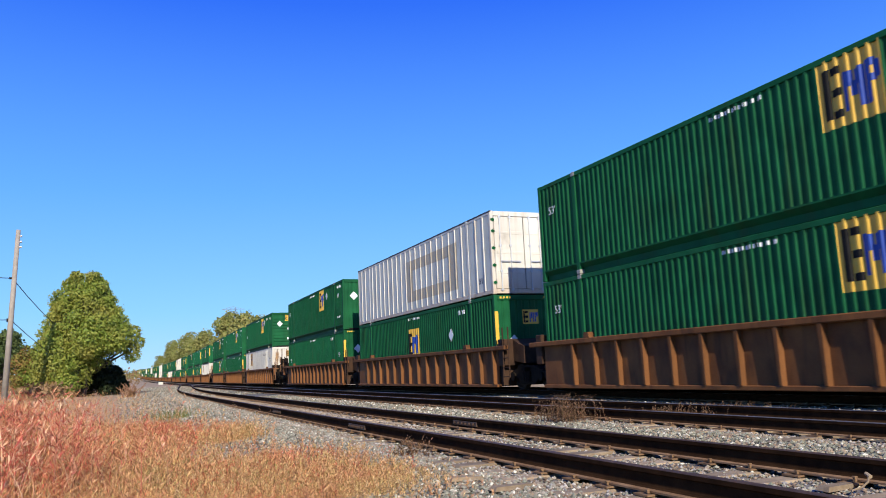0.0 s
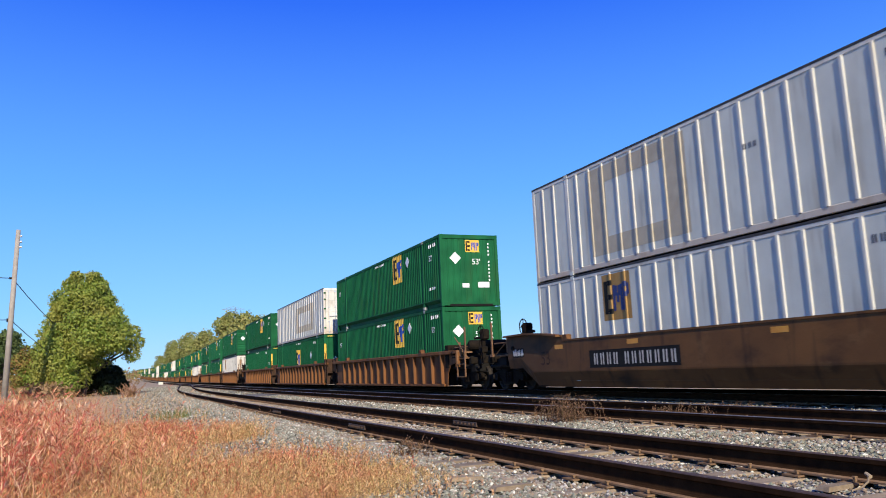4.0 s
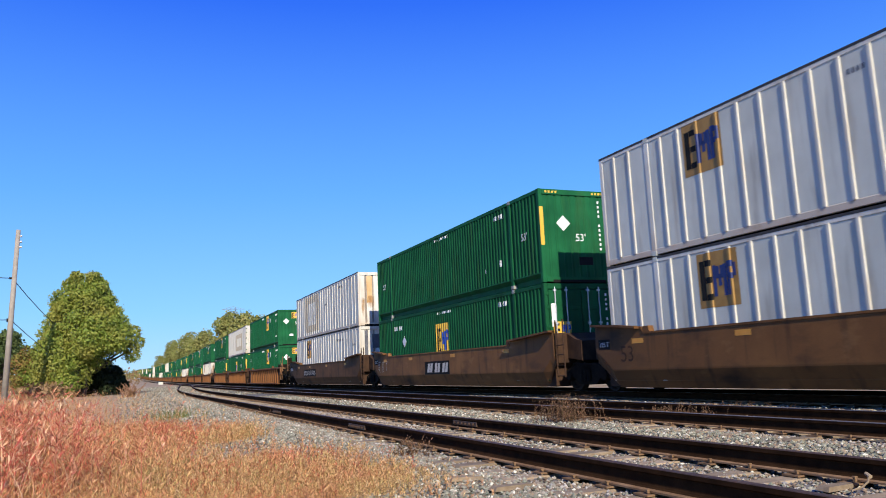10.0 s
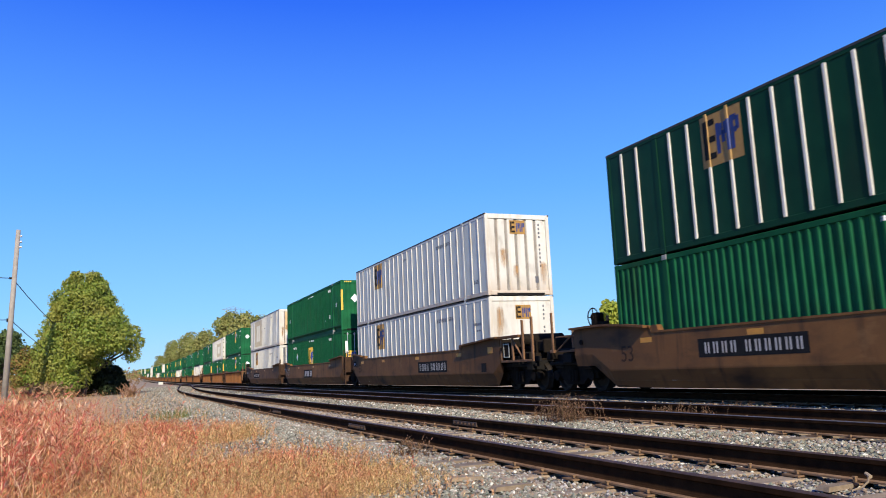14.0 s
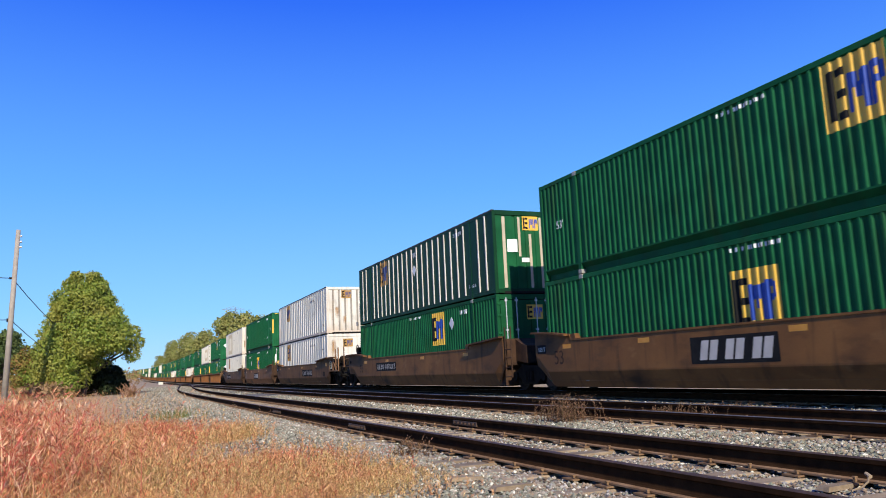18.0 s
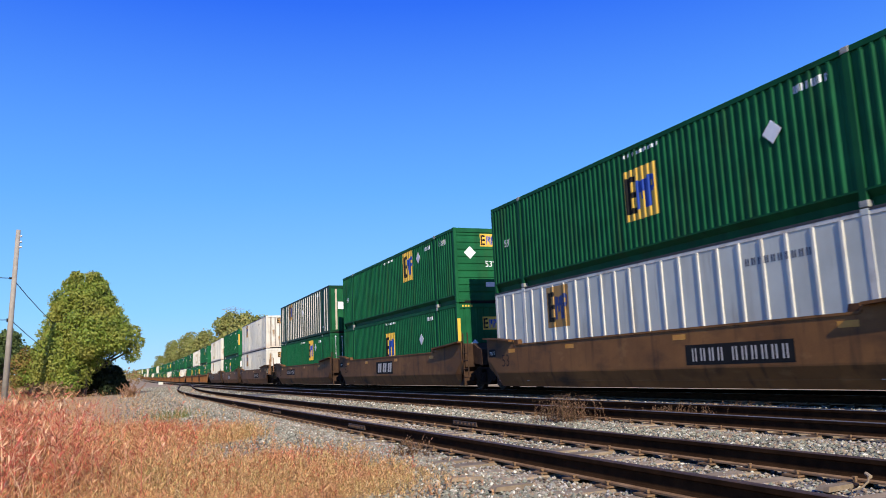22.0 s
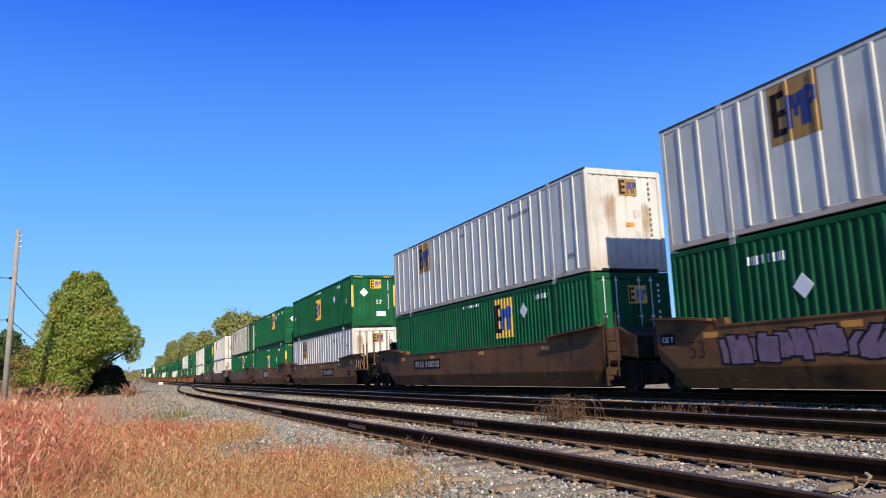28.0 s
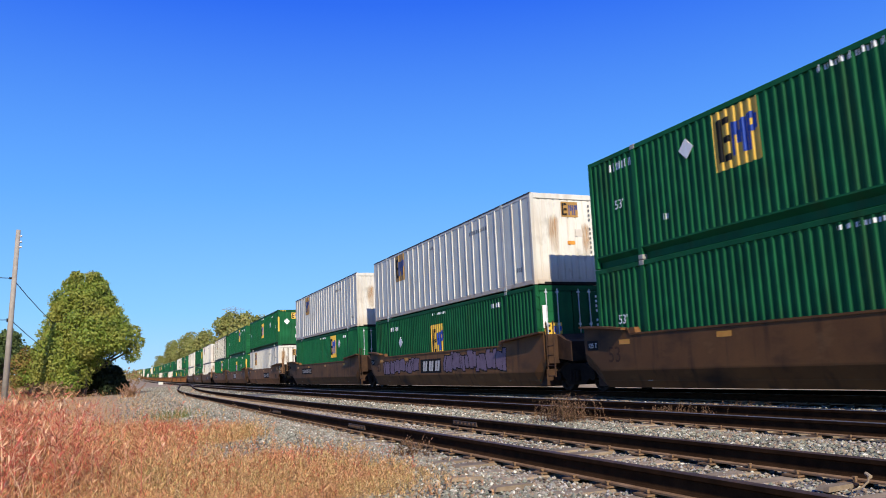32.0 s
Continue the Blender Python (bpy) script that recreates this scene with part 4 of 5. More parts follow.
def stirrup(s, low):
    """The boarding step: two bent uprights with cross bars, at the deck's corner."""
    m = Mesh()
    x, a, b = -1.42, s * 10.0, s * 10.72
    for y, top in ((a, 1.42), (b, 1.36)):
        m.box(x - 0.022, x + 0.022, y - 0.035, y + 0.035, low, top, 0.006)
    for z in (low + 0.01, 0.5 * (low + 1.40)):
        m.box(x - 0.025, x + 0.025, min(a, b), max(a, b), z - 0.018, z + 0.018)
    m.box(x - 0.02, x + 0.30, a - 0.03, a + 0.03, 1.38, 1.44)
    m.box(x - 0.02, x + 0.30, b - 0.03, b + 0.03, 1.32, 1.38)
    return m


def chord_end(side, s):
    """The run of a ribbed side's top chord past the well, ended by an upright."""
    a, b = sorted((side * 1.24, side * 1.45))
    m = Mesh().box(a, b, min(s * 8.9, s * 9.62), max(s * 8.9, s * 9.62), 1.33, 1.45, 0.015)
    m.box(a, b, min(s * 9.50, s * 9.63), max(s * 9.50, s * 9.63), 0.82, 1.34, 0.012)
    m.prism([(s * 8.2, 0.14), (s * 8.2, 1.33), (s * 9.5, 1.33), (s * 9.5, 1.02), (s * 8.75, 0.92), (s * 8.45, 0.60), (s * 8.35, 0.14)], side * 1.29, side * 1.32)
    return m


def truck_frame():
    m = Mesh()
    for x in (-0.98, 0.98):
        m.prism([(-1.15, 0.36), (-1.15, 0.56), (-0.80, 0.66), (-0.40, 0.78), (0.40, 0.78), (0.80, 0.66), (1.15, 0.56), (1.15, 0.36), (0.70, 0.40), (0.42, 0.20), (-0.42, 0.20), (-0.70, 0.40)], x - 0.07, x + 0.07)
        for dy in (-0.16, 0.0, 0.16):
            m.tube((x - 0.10, dy, 0.28), (x - 0.10, dy, 0.60), 0.065, n=8)
        for dy in (-0.89, 0.89):
            m.tube((x - 0.13, dy, 0.44), (x + 0.13, dy, 0.44), 0.14, n=10)
    m.box(-1.05, 1.05, -0.22, 0.22, 0.46, 0.76, 0.03)
    return m


def wheelset():
    m = Mesh().tube((-0.95, 0, 0), (0.95, 0, 0), 0.085, n=10)
    for s in (-1, 1):
        m.lathe([(s * 0.65, 0.09), (s * 0.66, 0.30), (s * 0.655, 0.46), (s * 0.675, 0.475), (s * 0.695, 0.445), (s * 0.80, 0.42), (s * 0.80, 0.35), (s * 0.74, 0.30), (s * 0.76, 0.12), (s * 0.83, 0.10)], 22)
        for i in range(6):
            a = i * 1.0472
            m.box(s * 0.735 - 0.006, s * 0.735 + 0.03, 0.19 * math.cos(a) - 0.03, 0.19 * math.cos(a) + 0.03, 0.19 * math.sin(a) - 0.03, 0.19 * math.sin(a) + 0.03)
    return m


def ladder(s, joint):
    """Grab rails and rungs at a unit's corner on the near side."""
    m = Mesh()
    y = s * (8.95 if joint else 10.65)
    x = -1.40
    for dy in (-0.2, 0.2):
        m.tube((x, y + dy, 0.42), (x, y + dy, 2.2 if not joint else 2.05), 0.024, n=6)
    for z in (0.45, 0.75, 1.05, 1.32):
        m.tube((x, y - 0.2, z), (x, y + 0.2, z), 0.016, n=6)
    return m


def handrail(y, x, z0, z1):
    return Mesh().box(x - 0.025, x + 0.025, y - 0.04, y + 0.04, z0, z1, 0.008).box(x - 0.05, x + 0.05, y - 0.09, y + 0.09, z0 - 0.04, z0 + 0.05)


def coupler(s):
    m = Mesh().box(-0.09, 0.09, min(s * 11.2, s * 11.6), max(s * 11.2, s * 11.6), 0.74, 0.96, 0.03)
    m.box(-0.19, 0.14, min(s * 11.5, s * 11.76), max(s * 11.5, s * 11.76), 0.68, 1.02, 0.05)
    m.box(0.06, 0.19, min(s * 11.62, s * 11.85), max(s * 11.62, s * 11.85), 0.70, 1.0, 0.04)
    for x in (-0.35, 0.35):
        pts = [(x, s * 11.1, 0.7), (x, s * 11.35, 0.45), (x * 0.7, s * 11.6, 0.40), (x * 0.5, s * 11.74, 0.5)]
        for a, b in zip(pts, pts[1:]):
            m.tube(a, b, 0.025, n=6)
    return m


def brake_wheel(s, d):
    m = Mesh()
    y, z, x = s * d, 2.02, -1.05
    pts = [(x, y + 0.25 * math.cos(a * 0.3927), z + 0.25 * math.sin(a * 0.3927)) for a in range(16)]
    for i in range(16):
        m.tube(pts[i], pts[(i + 1) % 16], 0.018, n=6)
    for i in range(0, 16, 4):
        m.tube((x, y, z), pts[i], 0.014, n=5)
    m.box(x - 0.02, x + 0.26, y - 0.2, y + 0.12, z - 0.26, z + 0.12, 0.05)
    m.tube((x - 0.04, y, z), (x + 0.2, y, z), 0.07, n=10)
    m.box(x + 0.02, x + 0.14, y - 0.08, y + 0.08, 1.1, z - 0.2, 0.02)
    m.box(x - 0.06, x + 0.20, y - 0.14, y + 0.14, 1.30, 1.52, 0.03)
    m.tube((x, y + 0.1, 1.75), (x, y + 0.1, 0.95), 0.035, n=6)
    m.tube((x, y - 0.12, 1.65), (x, y - 0.12, 1.0), 0.025, n=6)
    m.box(x, x + 0.08, y, y + s * -0.62, z - 0.22, z - 0.14)
    return m


MOVING = []       # (thing, distance of its centre from the train's datum, lift)
WHEELS = []       # (wheelset, place on its truck)


def well_car(style, front, rear, label, extras=()):
    """One unit; y runs forwards, z = 0 is the rail top. front and rear: joint or coupler."""
    w = thing("well_car", label, "rail car", "well cars of the train")
    paint = WELLBROWN if style == "smooth" else WELLRUST
    for s in (-1, 1):
        if style == "smooth":
            part("side_wall", cached(("side_wall", style, s, front, rear), lambda: smooth_wall(s, front, rear), paint), paint, w)
        else:
            wall = part("side_wall", cached(("side_wall", style, s), lambda: ribbed_wall(s), paint), paint, w)
            part("top_chord", cached(("top_chord", s), lambda: top_chord(s), paint), paint, w)
            part("bottom_chord", cached(("bottom_chord", s), lambda: bottom_chord(s), paint), paint, w)
            rm = cached(("rib", s), lambda: rib(s), paint)
            for i in range(15):
                part("rib", rm, paint, wall).location.y = 6.52 - 1.035 * i
    part("well_floor", cached(("well_floor", style), lambda: Mesh().box(-1.21, 1.21, -8.2, 8.2, 0.13, 0.285, 0.02), UNDERDARK), UNDERDARK, w)
    for s, joint in ((1, front == "joint"), (-1, rear == "joint")):
        de = 0.0 if joint else 0.55 if s > 0 else -0.40
        part("end_sill", cached(("end_sill", style, s, joint), lambda: end_sill(s, joint), SILL if joint else STEEL), SILL, w)
        if joint and s < 0:
            part("ladder", cached(("ladder", style, s, joint), lambda: ladder(s, joint), SILL), SILL, w, "sooty corner ladder")
        if not joint:
            if s < 0 and style == "ribbed":
                part("step", cached(("step",), lambda: stirrup(s, 0.46), RUNG), RUNG, w, "rusty boarding step").location.y = s * de
            if s < 0 and style == "smooth":
                for sx in (-1, 1):
                    part("deck_rail", cached(("deck_rail", sx), lambda: Mesh().box(min(sx * 1.30, sx * 1.50), max(sx * 1.30, sx * 1.50), -10.42, -8.94, 1.67, 1.755, 0.01), paint), paint, w)
                    for y, z0, z1 in ((-9.05, 0.92, 1.68), (-9.85, 0.92, 1.68), (-10.55, 0.92, 2.20), (-11.15, 0.92, 2.26)):
                        part("handrail", cached(("deck_post", sx, y), lambda: Mesh().box(sx * 1.40 - 0.03, sx * 1.40 + 0.03, y - 0.045, y + 0.045, z0, z1, 0.008), RUNG), RUNG, w)
                    part("cross_rail", cached(("deck_bar", sx), lambda: Mesh().box(sx * 1.40 - 0.03, sx * 1.40 + 0.03, -11.2, -9.0, 0.90, 0.97, 0.008), RUNG), RUNG, w)
                part("cross_rail", cached(("deck_brace",), lambda: Mesh().tube((-1.40, -9.85, 1.62), (-1.40, -10.55, 0.98), 0.028, n=6), RUNG), RUNG, w)
                part("instrument_box", cached(("instrument_box",), lambda: Mesh().box(-1.42, -1.10, -9.62, -9.26, 1.06, 1.50, 0.02), STEEL), STEEL, w, "dark box with a pale rim").location.y = 0
                part("box_rim", cached(("box_rim",), lambda: Mesh().box(-1.435, -1.42, -9.64, -9.24, 1.47, 1.51).box(-1.435, -1.42, -9.64, -9.24, 1.05, 1.09).box(-1.435, -1.42, -9.64, -9.60, 1.09, 1.47).box(-1.435, -1.42, -9.28, -9.24, 1.09, 1.47), CASTING), CASTING, w, "pale rim")
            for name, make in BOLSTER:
                part(name, cached((name, make), lambda: make(Mesh()), UNDERDARK), UNDERDARK, w).location.y = s * (10.1 + de)
            if style == "ribbed":
                for sx in (-1, 1):
                    part("chord_end", cached(("chord_end", sx, s), lambda: chord_end(sx, s), paint), paint, w)
        top, g = 1.46, 6.6 if s > 0 and style == "smooth" else 5.86
        for sx in (-1, 1):
            gm = cached(("casting_guide", s, sx, g), lambda: Mesh().prism([(s * g - s * 0.24, top), (s * g - s * 0.20, top + 0.15), (s * g, top + 0.15), (s * g + s * 0.06, top)], sx * 1.20, sx * 1.44), paint)
            part("casting_guide", gm, paint, w)
        if style == "smooth":
            for sx in (-1, 1):
                part("top_flange", cached(("top_flange", sx, s, joint), lambda: top_flange(sx, s, "joint" if joint else "coupler"), paint), paint, w)
        if style == "smooth" and joint and s > 0:
            part("load_plate", cached(("load_plate",), lambda: side_patch(8.0, 8.5, 1.10, 1.36), BLACK), BLACK, w, "black load limit plate")
            o = part("load_limit", LOADTEXT, LETTER, w, "white load limit lettering")
            o.matrix_basis = Matrix.Translation((-1.432, 8.25, 1.17)) @ SIDE_TEXT
        if not joint:
            part("coupler", cached(("coupler", s), lambda: coupler(s), STEEL), STEEL, w, "dark knuckle coupler with air hoses").location.y = s * de
            if s > 0 or style == "ribbed":
                for y, x, z1 in ((9.9, -1.30, 1.75), (10.68, -1.37, 2.28), (10.68, 1.33, 2.34), (10.2, -0.5, 1.65)):
                    part("handrail", cached(("handrail", style, s, y, x), lambda: handrail(s * y, x, 1.15, z1), RUNG), RUNG, w).location.y = s * de * (y - 8.6) / 2.1
                part("cross_rail", cached(("cross_rail", style, s), lambda: Mesh().tube((-1.34, s * 9.55, 1.55), (-1.35, s * 10.68, 1.55), 0.022, n=6).tube((-1.34, s * 9.55, 1.72 if style == "smooth" else 1.95), (-1.35, s * 10.68, 1.15), 0.022, n=6).box(-1.35, 1.35, min(s * 9.2, s * 10.6), max(s * 9.2, s * 10.6), 1.12, 1.16), RUNG), RUNG, w).location.y = s * de * 0.7
            part("air_reservoir", cached(("air_reservoir",), lambda: Mesh().tube((-0.75, 0, 0), (0.75, 0, 0), 0.20, n=14).tube((-0.82, 0, 0), (-0.75, 0, 0), 0.12, 0.20, n=14), STEEL), STEEL, w, "dark air reservoir").location = (0, s * (9.75 + de), 1.62)
            part("valve_box", cached(("valve_box",), lambda: Mesh().box(-0.18, 0.18, -0.22, 0.22, 0, 0.42, 0.03).tube((-0.2, 0, 0.2), (-0.34, 0, 0.2), 0.07, n=10).tube((0, 0.2, 0.1), (0, 0.45, -0.1), 0.03, n=6), STEEL), STEEL, w, "dark brake valve box").location = (-1.12, s * (9.35 + de * 0.5), 1.14)
            part("platform", cached(("platform",), lambda: Mesh().box(-1.35, 1.35, -0.55, 0.55, 0, 0.05, 0.01), UNDERDARK), UNDERDARK, w, "dark end platform").location = (0, s * (9.9 + de), 1.165)
            if s < 0 and style == "smooth":
                part("equipment_box", cached(("equipment_box",), lambda: Mesh().box(-0.85, 0.85, -10.95, -9.95, 1.2, 1.54, 0.04).box(-0.9, 0.9, -10.99, -10.90, 1.15, 1.58, 0.02).box(-0.9, 0.9, -10.5, -10.42, 1.15, 1.57, 0.02), STEEL), STEEL, w, "black equipment box on the end platform")
            if s > 0 or style == "ribbed":
                part("brake_wheel", cached(("brake_wheel", s, style), lambda: brake_wheel(s, 9.55 if style == "smooth" else 11.0), STEEL), STEEL, w, "black brake wheel on its housing")
        if not (joint and s > 0):
            tf = part("truck", cached(("truck",), truck_frame, STEEL), STEEL, w, "dark cast steel wheel truck")
            tf.location.y = s * (9.69 if joint else 10.1 + de)
            for q in (-0.89, 0.89):
                ws = part("wheelset", cached(("wheelset",), wheelset, WHEELSTEEL), WHEELSTEEL, tf)
                ws.location = (0, q, 0.42)
                WHEELS.append((ws, q))
    if style == "smooth" and rear == "coupler":
        part("reflector", side_patch(-8.45, -8.05, 1.24, 1.45), ORANGE, w, "orange reflector strip")
        part("number_frame", side_patch(-7.9, -7.5, 0.62, 0.92), BLACK, w, "small black plate")
    if style == "smooth" and not (front == "joint" and any(e[0] == "graffiti" and e[2] is CHALK for e in extras)):
        o = part("length_figure", FEETDARK, SILL, w, "faded dark painted length figure")
        o.matrix_basis = Matrix.Translation((-1.428, 7.3 if front == "joint" else 7.62, 0.78)) @ SIDE_TEXT
    for name, mesh, material, lab in extras:
        o = part(name, mesh, material, w, lab)
        if name in ("lettering", "graffiti", "graffiti_outline"):
            tagged(o, kind="stuff")
    return w


def side_patch(y0, y1, z0, z1, off=0.004):
    return Mesh().add([(-1.425 - off, y, z) for y in (y0, y1) for z in (z0, z1)], [(0, 1, 3, 2)])


def plate_with_bars(y0, y1, z0, z1, n, skew=0.0, field=True):
    out = []
    if field:
        out.append(("number_plate", side_patch(y0 - 0.12, y1 + 0.12, z0 - 0.08, z1 + 0.08, 0.003), BLACK, "black painted panel"))
    m = Mesh()
    w = (y1 - y0) / (n + (0.6 if n > 6 else 0))
    for i in range(n):
        a = y0 + (i + (0.6 if n > 6 and i >= n - 4 else 0)) * w
        for u, v in ((0.10, 0.27), (0.48, 0.65)) if n > 6 else ((0.12, 0.42), (0.50, 0.80)):
            m.add([(-1.432, a + u * w, z0), (-1.432, a + v * w, z0), (-1.432, a + v * w - skew, z1), (-1.432, a + u * w - skew, z1)], [(0, 1, 2, 3)])
    out.append(("lettering", m, CHALK, "white painted characters"))
    return out


def scrawl(y0, y1, z0, z1, seed, material, n=14):
    """Sprayed shapes, not letters."""
    rnd = random.Random(seed)
    m = Mesh()
    w = (y1 - y0) / n
    dark = Mesh()
    for i in range(n):
        y, x = y0 + w * (i + 0.5), -1.4290 - 0.0012 * i
        lo, hi = rnd.uniform(z0, z0 + 0.12 * (z1 - z0)), rnd.uniform(z0 + 0.82 * (z1 - z0), z1)
        lean = rnd.uniform(-0.25, 0.15) * w
        strokes = []
        for d in (-0.36, -0.08, 0.14, 0.38):
            strokes.append((y + (d + rnd.uniform(-0.08, 0.08)) * w, rnd.uniform(0.10, 0.21) * w, lo + rnd.uniform(0, 0.18) * (hi - lo), hi - rnd.uniform(0, 0.22) * (hi - lo)))
        for mm, g, q in ((dark, 0.045, 0.0), (m, 0.0, -0.0006)):
            for k, (sy, hw, a, b) in enumerate(strokes):
                xx = x + q - 0.00015 * k
                ring = [(sy - hw - g, a - g), (sy + hw * 0.8 + g, a - g * 0.6), (sy + hw * 1.1 + g, (a + b) / 2), (sy + hw + g + lean, b + g), (sy - hw * 0.7 - g + lean, b + g * 0.5), (sy - hw * 0.9 - g, (a + b) / 2)]
                mm.add([(xx, u, max(v, 0.605)) for u, v in ring], [tuple(range(6))])
    return [("graffiti", m, material, "sprayed graffiti shapes"), ("graffiti_outline", dark, BLACK, "black sprayed outlines")]


def loops(y0, y1):
    """Thin sprayed arcs."""
    m = Mesh()
    for i in range(5):
        c, r = y0 + (y1 - y0) * (i + 0.5) / 5, 0.24
        for q in range(9):
            a, b = -0.6 + 0.26 * q, -0.6 + 0.26 * (q + 1)
            pts = [(c + (i % 2 - 0.5) * 0.15 + rr * 0.55 * math.cos(t), 0.93 + rr * 1.15 * math.sin(t)) for t in (a, b) for rr in (r, r + 0.035)]
            m.add([(-1.430, y, z) for y, z in pts], [(0, 1, 3, 2)])
    return [("graffiti", m, CHALK, "thin white sprayed loops")]


def put(ob, offset, lift):
    MOVING.append((ob, offset, lift))
    ob.matrix_basis = on_line(train(0) + offset, lift)


LOW, HIGH = 0.30, 3.24


def build_train():
    loads = make_loads()
    made = {}

    def load(kind, offset, lift):
        if kind in made:
            ob = copy_thing(made[kind], Matrix())
        else:
            ob = made[kind] = loads[kind]()
        put(ob, offset, lift)

    yel = lambda y, z: ("reflector", side_patch(y - 0.22, y + 0.22, z - 0.06, z + 0.06), ORANGE, "orange reflector strip")
    E1 = 8.075
    # (offset of the load's rear, upper, lower, style, front, rear, extras)
    refl = [yel(y, 1.27) for y in (-5.6, -1.2, 3.4, 6.85)]
    cars = [
        (23.96, "green_high", "green_high", "ribbed", "joint", "coupler", []),
        (0.25, "white_ghost", "white_dark_end", "smooth", "coupler", "joint", refl + plate_with_bars(1.8, 5.2, 0.73, 1.03, 11) + scrawl(8.95, 9.6, 1.05, 1.3, 5, CHALK, 3)),
        (-19.384, "green_plain", "green_low_door", "smooth", "joint", "joint", refl + plate_with_bars(-0.75, 1.6, 0.66, 1.02, 3, 0.10) + loops(6.5, 8.0)),
        (-38.791, "white_mark", "white_low_flat", "smooth", "joint", "coupler", refl + plate_with_bars(-4.3, -1.4, 0.74, 1.02, 10)),
        (-62.307, "dark_post", "green_high_door", "smooth", "coupler", "joint", refl + plate_with_bars(2.25, 4.95, 0.88, 1.12, 10)),
        (-81.691, "green_horiz", "green_low_stripe", "smooth", "joint", "joint", refl + plate_with_bars(-0.6, 1.65, 0.74, 1.16, 3, 0.10)),
        (-101.098, "green_mid", "white_low", "smooth", "joint", "coupler", refl + plate_with_bars(-4.28, -1.5, 0.72, 1.0, 10)),
        (-124.614, "white_flat", "green_high_door", "smooth", "coupler", "joint", refl + plate_with_bars(2.7, 5.4, 0.88, 1.12, 10)),
        (-143.998, "white_flat", "green_low_door", "smooth", "joint", "joint", refl + plate_with_bars(-0.45, 1.55, 0.72, 1.12, 3, 0.10) + scrawl(2.0, 6.5, 0.62, 1.36, 2, LILAC, 6) + scrawl(-6.1, -0.9, 0.62, 1.44, 3, LILAC, 7)),
        (-163.405, "green_front", "green_plain", "smooth", "joint", "coupler", refl),
    ]
    ahead = ["white_door/green_low_stripe", "green_high/green_plain", "green_horiz/white_low", "green_high/green_plain", "green_high/green_high_door", "green_mid/white_low", "green_plain/green_mid", "green_high/green_plain",
             "green_mid/green_low_stripe", "white_mark/green_plain", "green_plain/green_high", "green_high/white_low", "green_plain/green_mid", "green_high/green_low_door", "white_mark/white_low", "green_high/green_plain", "green_mid/white_low", "green_plain/green_high", "white_ghost/green_plain", "green_high/green_mid",
             "green_plain/green_high", "white_mark/green_mid", "green_high/green_plain", "green_mid/green_low_door", "green_plain/white_low", "green_high/green_high", "green_mid/green_plain", "white_mark/green_plain", "green_high/green_mid", "green_plain/green_plain"]
    off = 24.04
    for i, pair in enumerate(ahead):
        off += 19.4 if i % 3 != 2 else 23.5
        up, lo = pair.split("/")
        k = i % 3
        cars.append((off, up, lo, "ribbed", "joint" if k != 1 else "coupler", "joint" if k != 2 else "coupler", []))
    wells = {}
    for off, up, lo, style, front, rear, extras in cars:
        label = "brown smooth-sided articulated well car unit carrying two containers" if style == "smooth" else "rusty brown well car unit with vertical side ribs"
        key = (style, front, rear)
        if off > 30 and key in wells:
            w = copy_thing(wells[key], Matrix())
        else:
            w = well_car(style, front, rear, label, extras)
            if style == "ribbed":
                wells[key] = w
        put(w, off + E1, 0.0)
        load(lo, off + E1, LOW)
        load(up, off + E1, HIGH)


# ---------------------------------------------------------------- plants, poles and distance
def stones(name, label, zones, material, seed):
    """Loose stones, scattered over zones of (count, x from, x to, y from, y to, size from, size to)."""
    rng = np.random.default_rng(seed)
    base = np.array([(0, 0, 1), (0.9, 0, 0.1), (0.2, 0.9, -0.1), (-0.8, 0.4, 0.2), (-0.6, -0.7, -0.1), (0.5, -0.8, 0.2), (0, 0, -0.9)], float)
    tri = np.array([(0, 1, 2), (0, 2, 3), (0, 3, 4), (0, 4, 5), (0, 5, 1), (6, 2, 1), (6, 3, 2), (6, 4, 3), (6, 5, 4), (6, 1, 5)])
    V, F, k = [], [], 0
    for n, x0, x1, y0, y1, r0, r1 in zones:
        for _ in range(n):
            y = y0 + (y1 - y0) * rng.random() ** 1.35
            x = x0 + (x1 - x0) * (rng.random() if x0 > 1 else rng.normal(0.62, 0.34)) + bend(y)
            if 1 < x0 < 3 and x - bend(y) < 2.4 and rng.random() < (2.4 - (x - bend(y))) * 0.75:
                continue
            r = 0.86 * (r0 + (r1 - r0) * rng.random() ** 2)
            q = base * (r * (0.75 + 0.5 * rng.random((7, 3))))
            a = rng.random() * 6.283
            c, s = math.cos(a), math.sin(a)
            q = q @ np.array([(c, s, 0), (-s, c, 0), (0, 0, 0.75)])
            V.append(q + (x, y, ground_z(x, y) + r * 0.35))
            F.append(tri + k)
            k += 7
    me = raw(name, np.concatenate(V).tolist(), np.concatenate(F).tolist(), material)
    tagged(new(name, me), label, "ballast", kind="stuff")


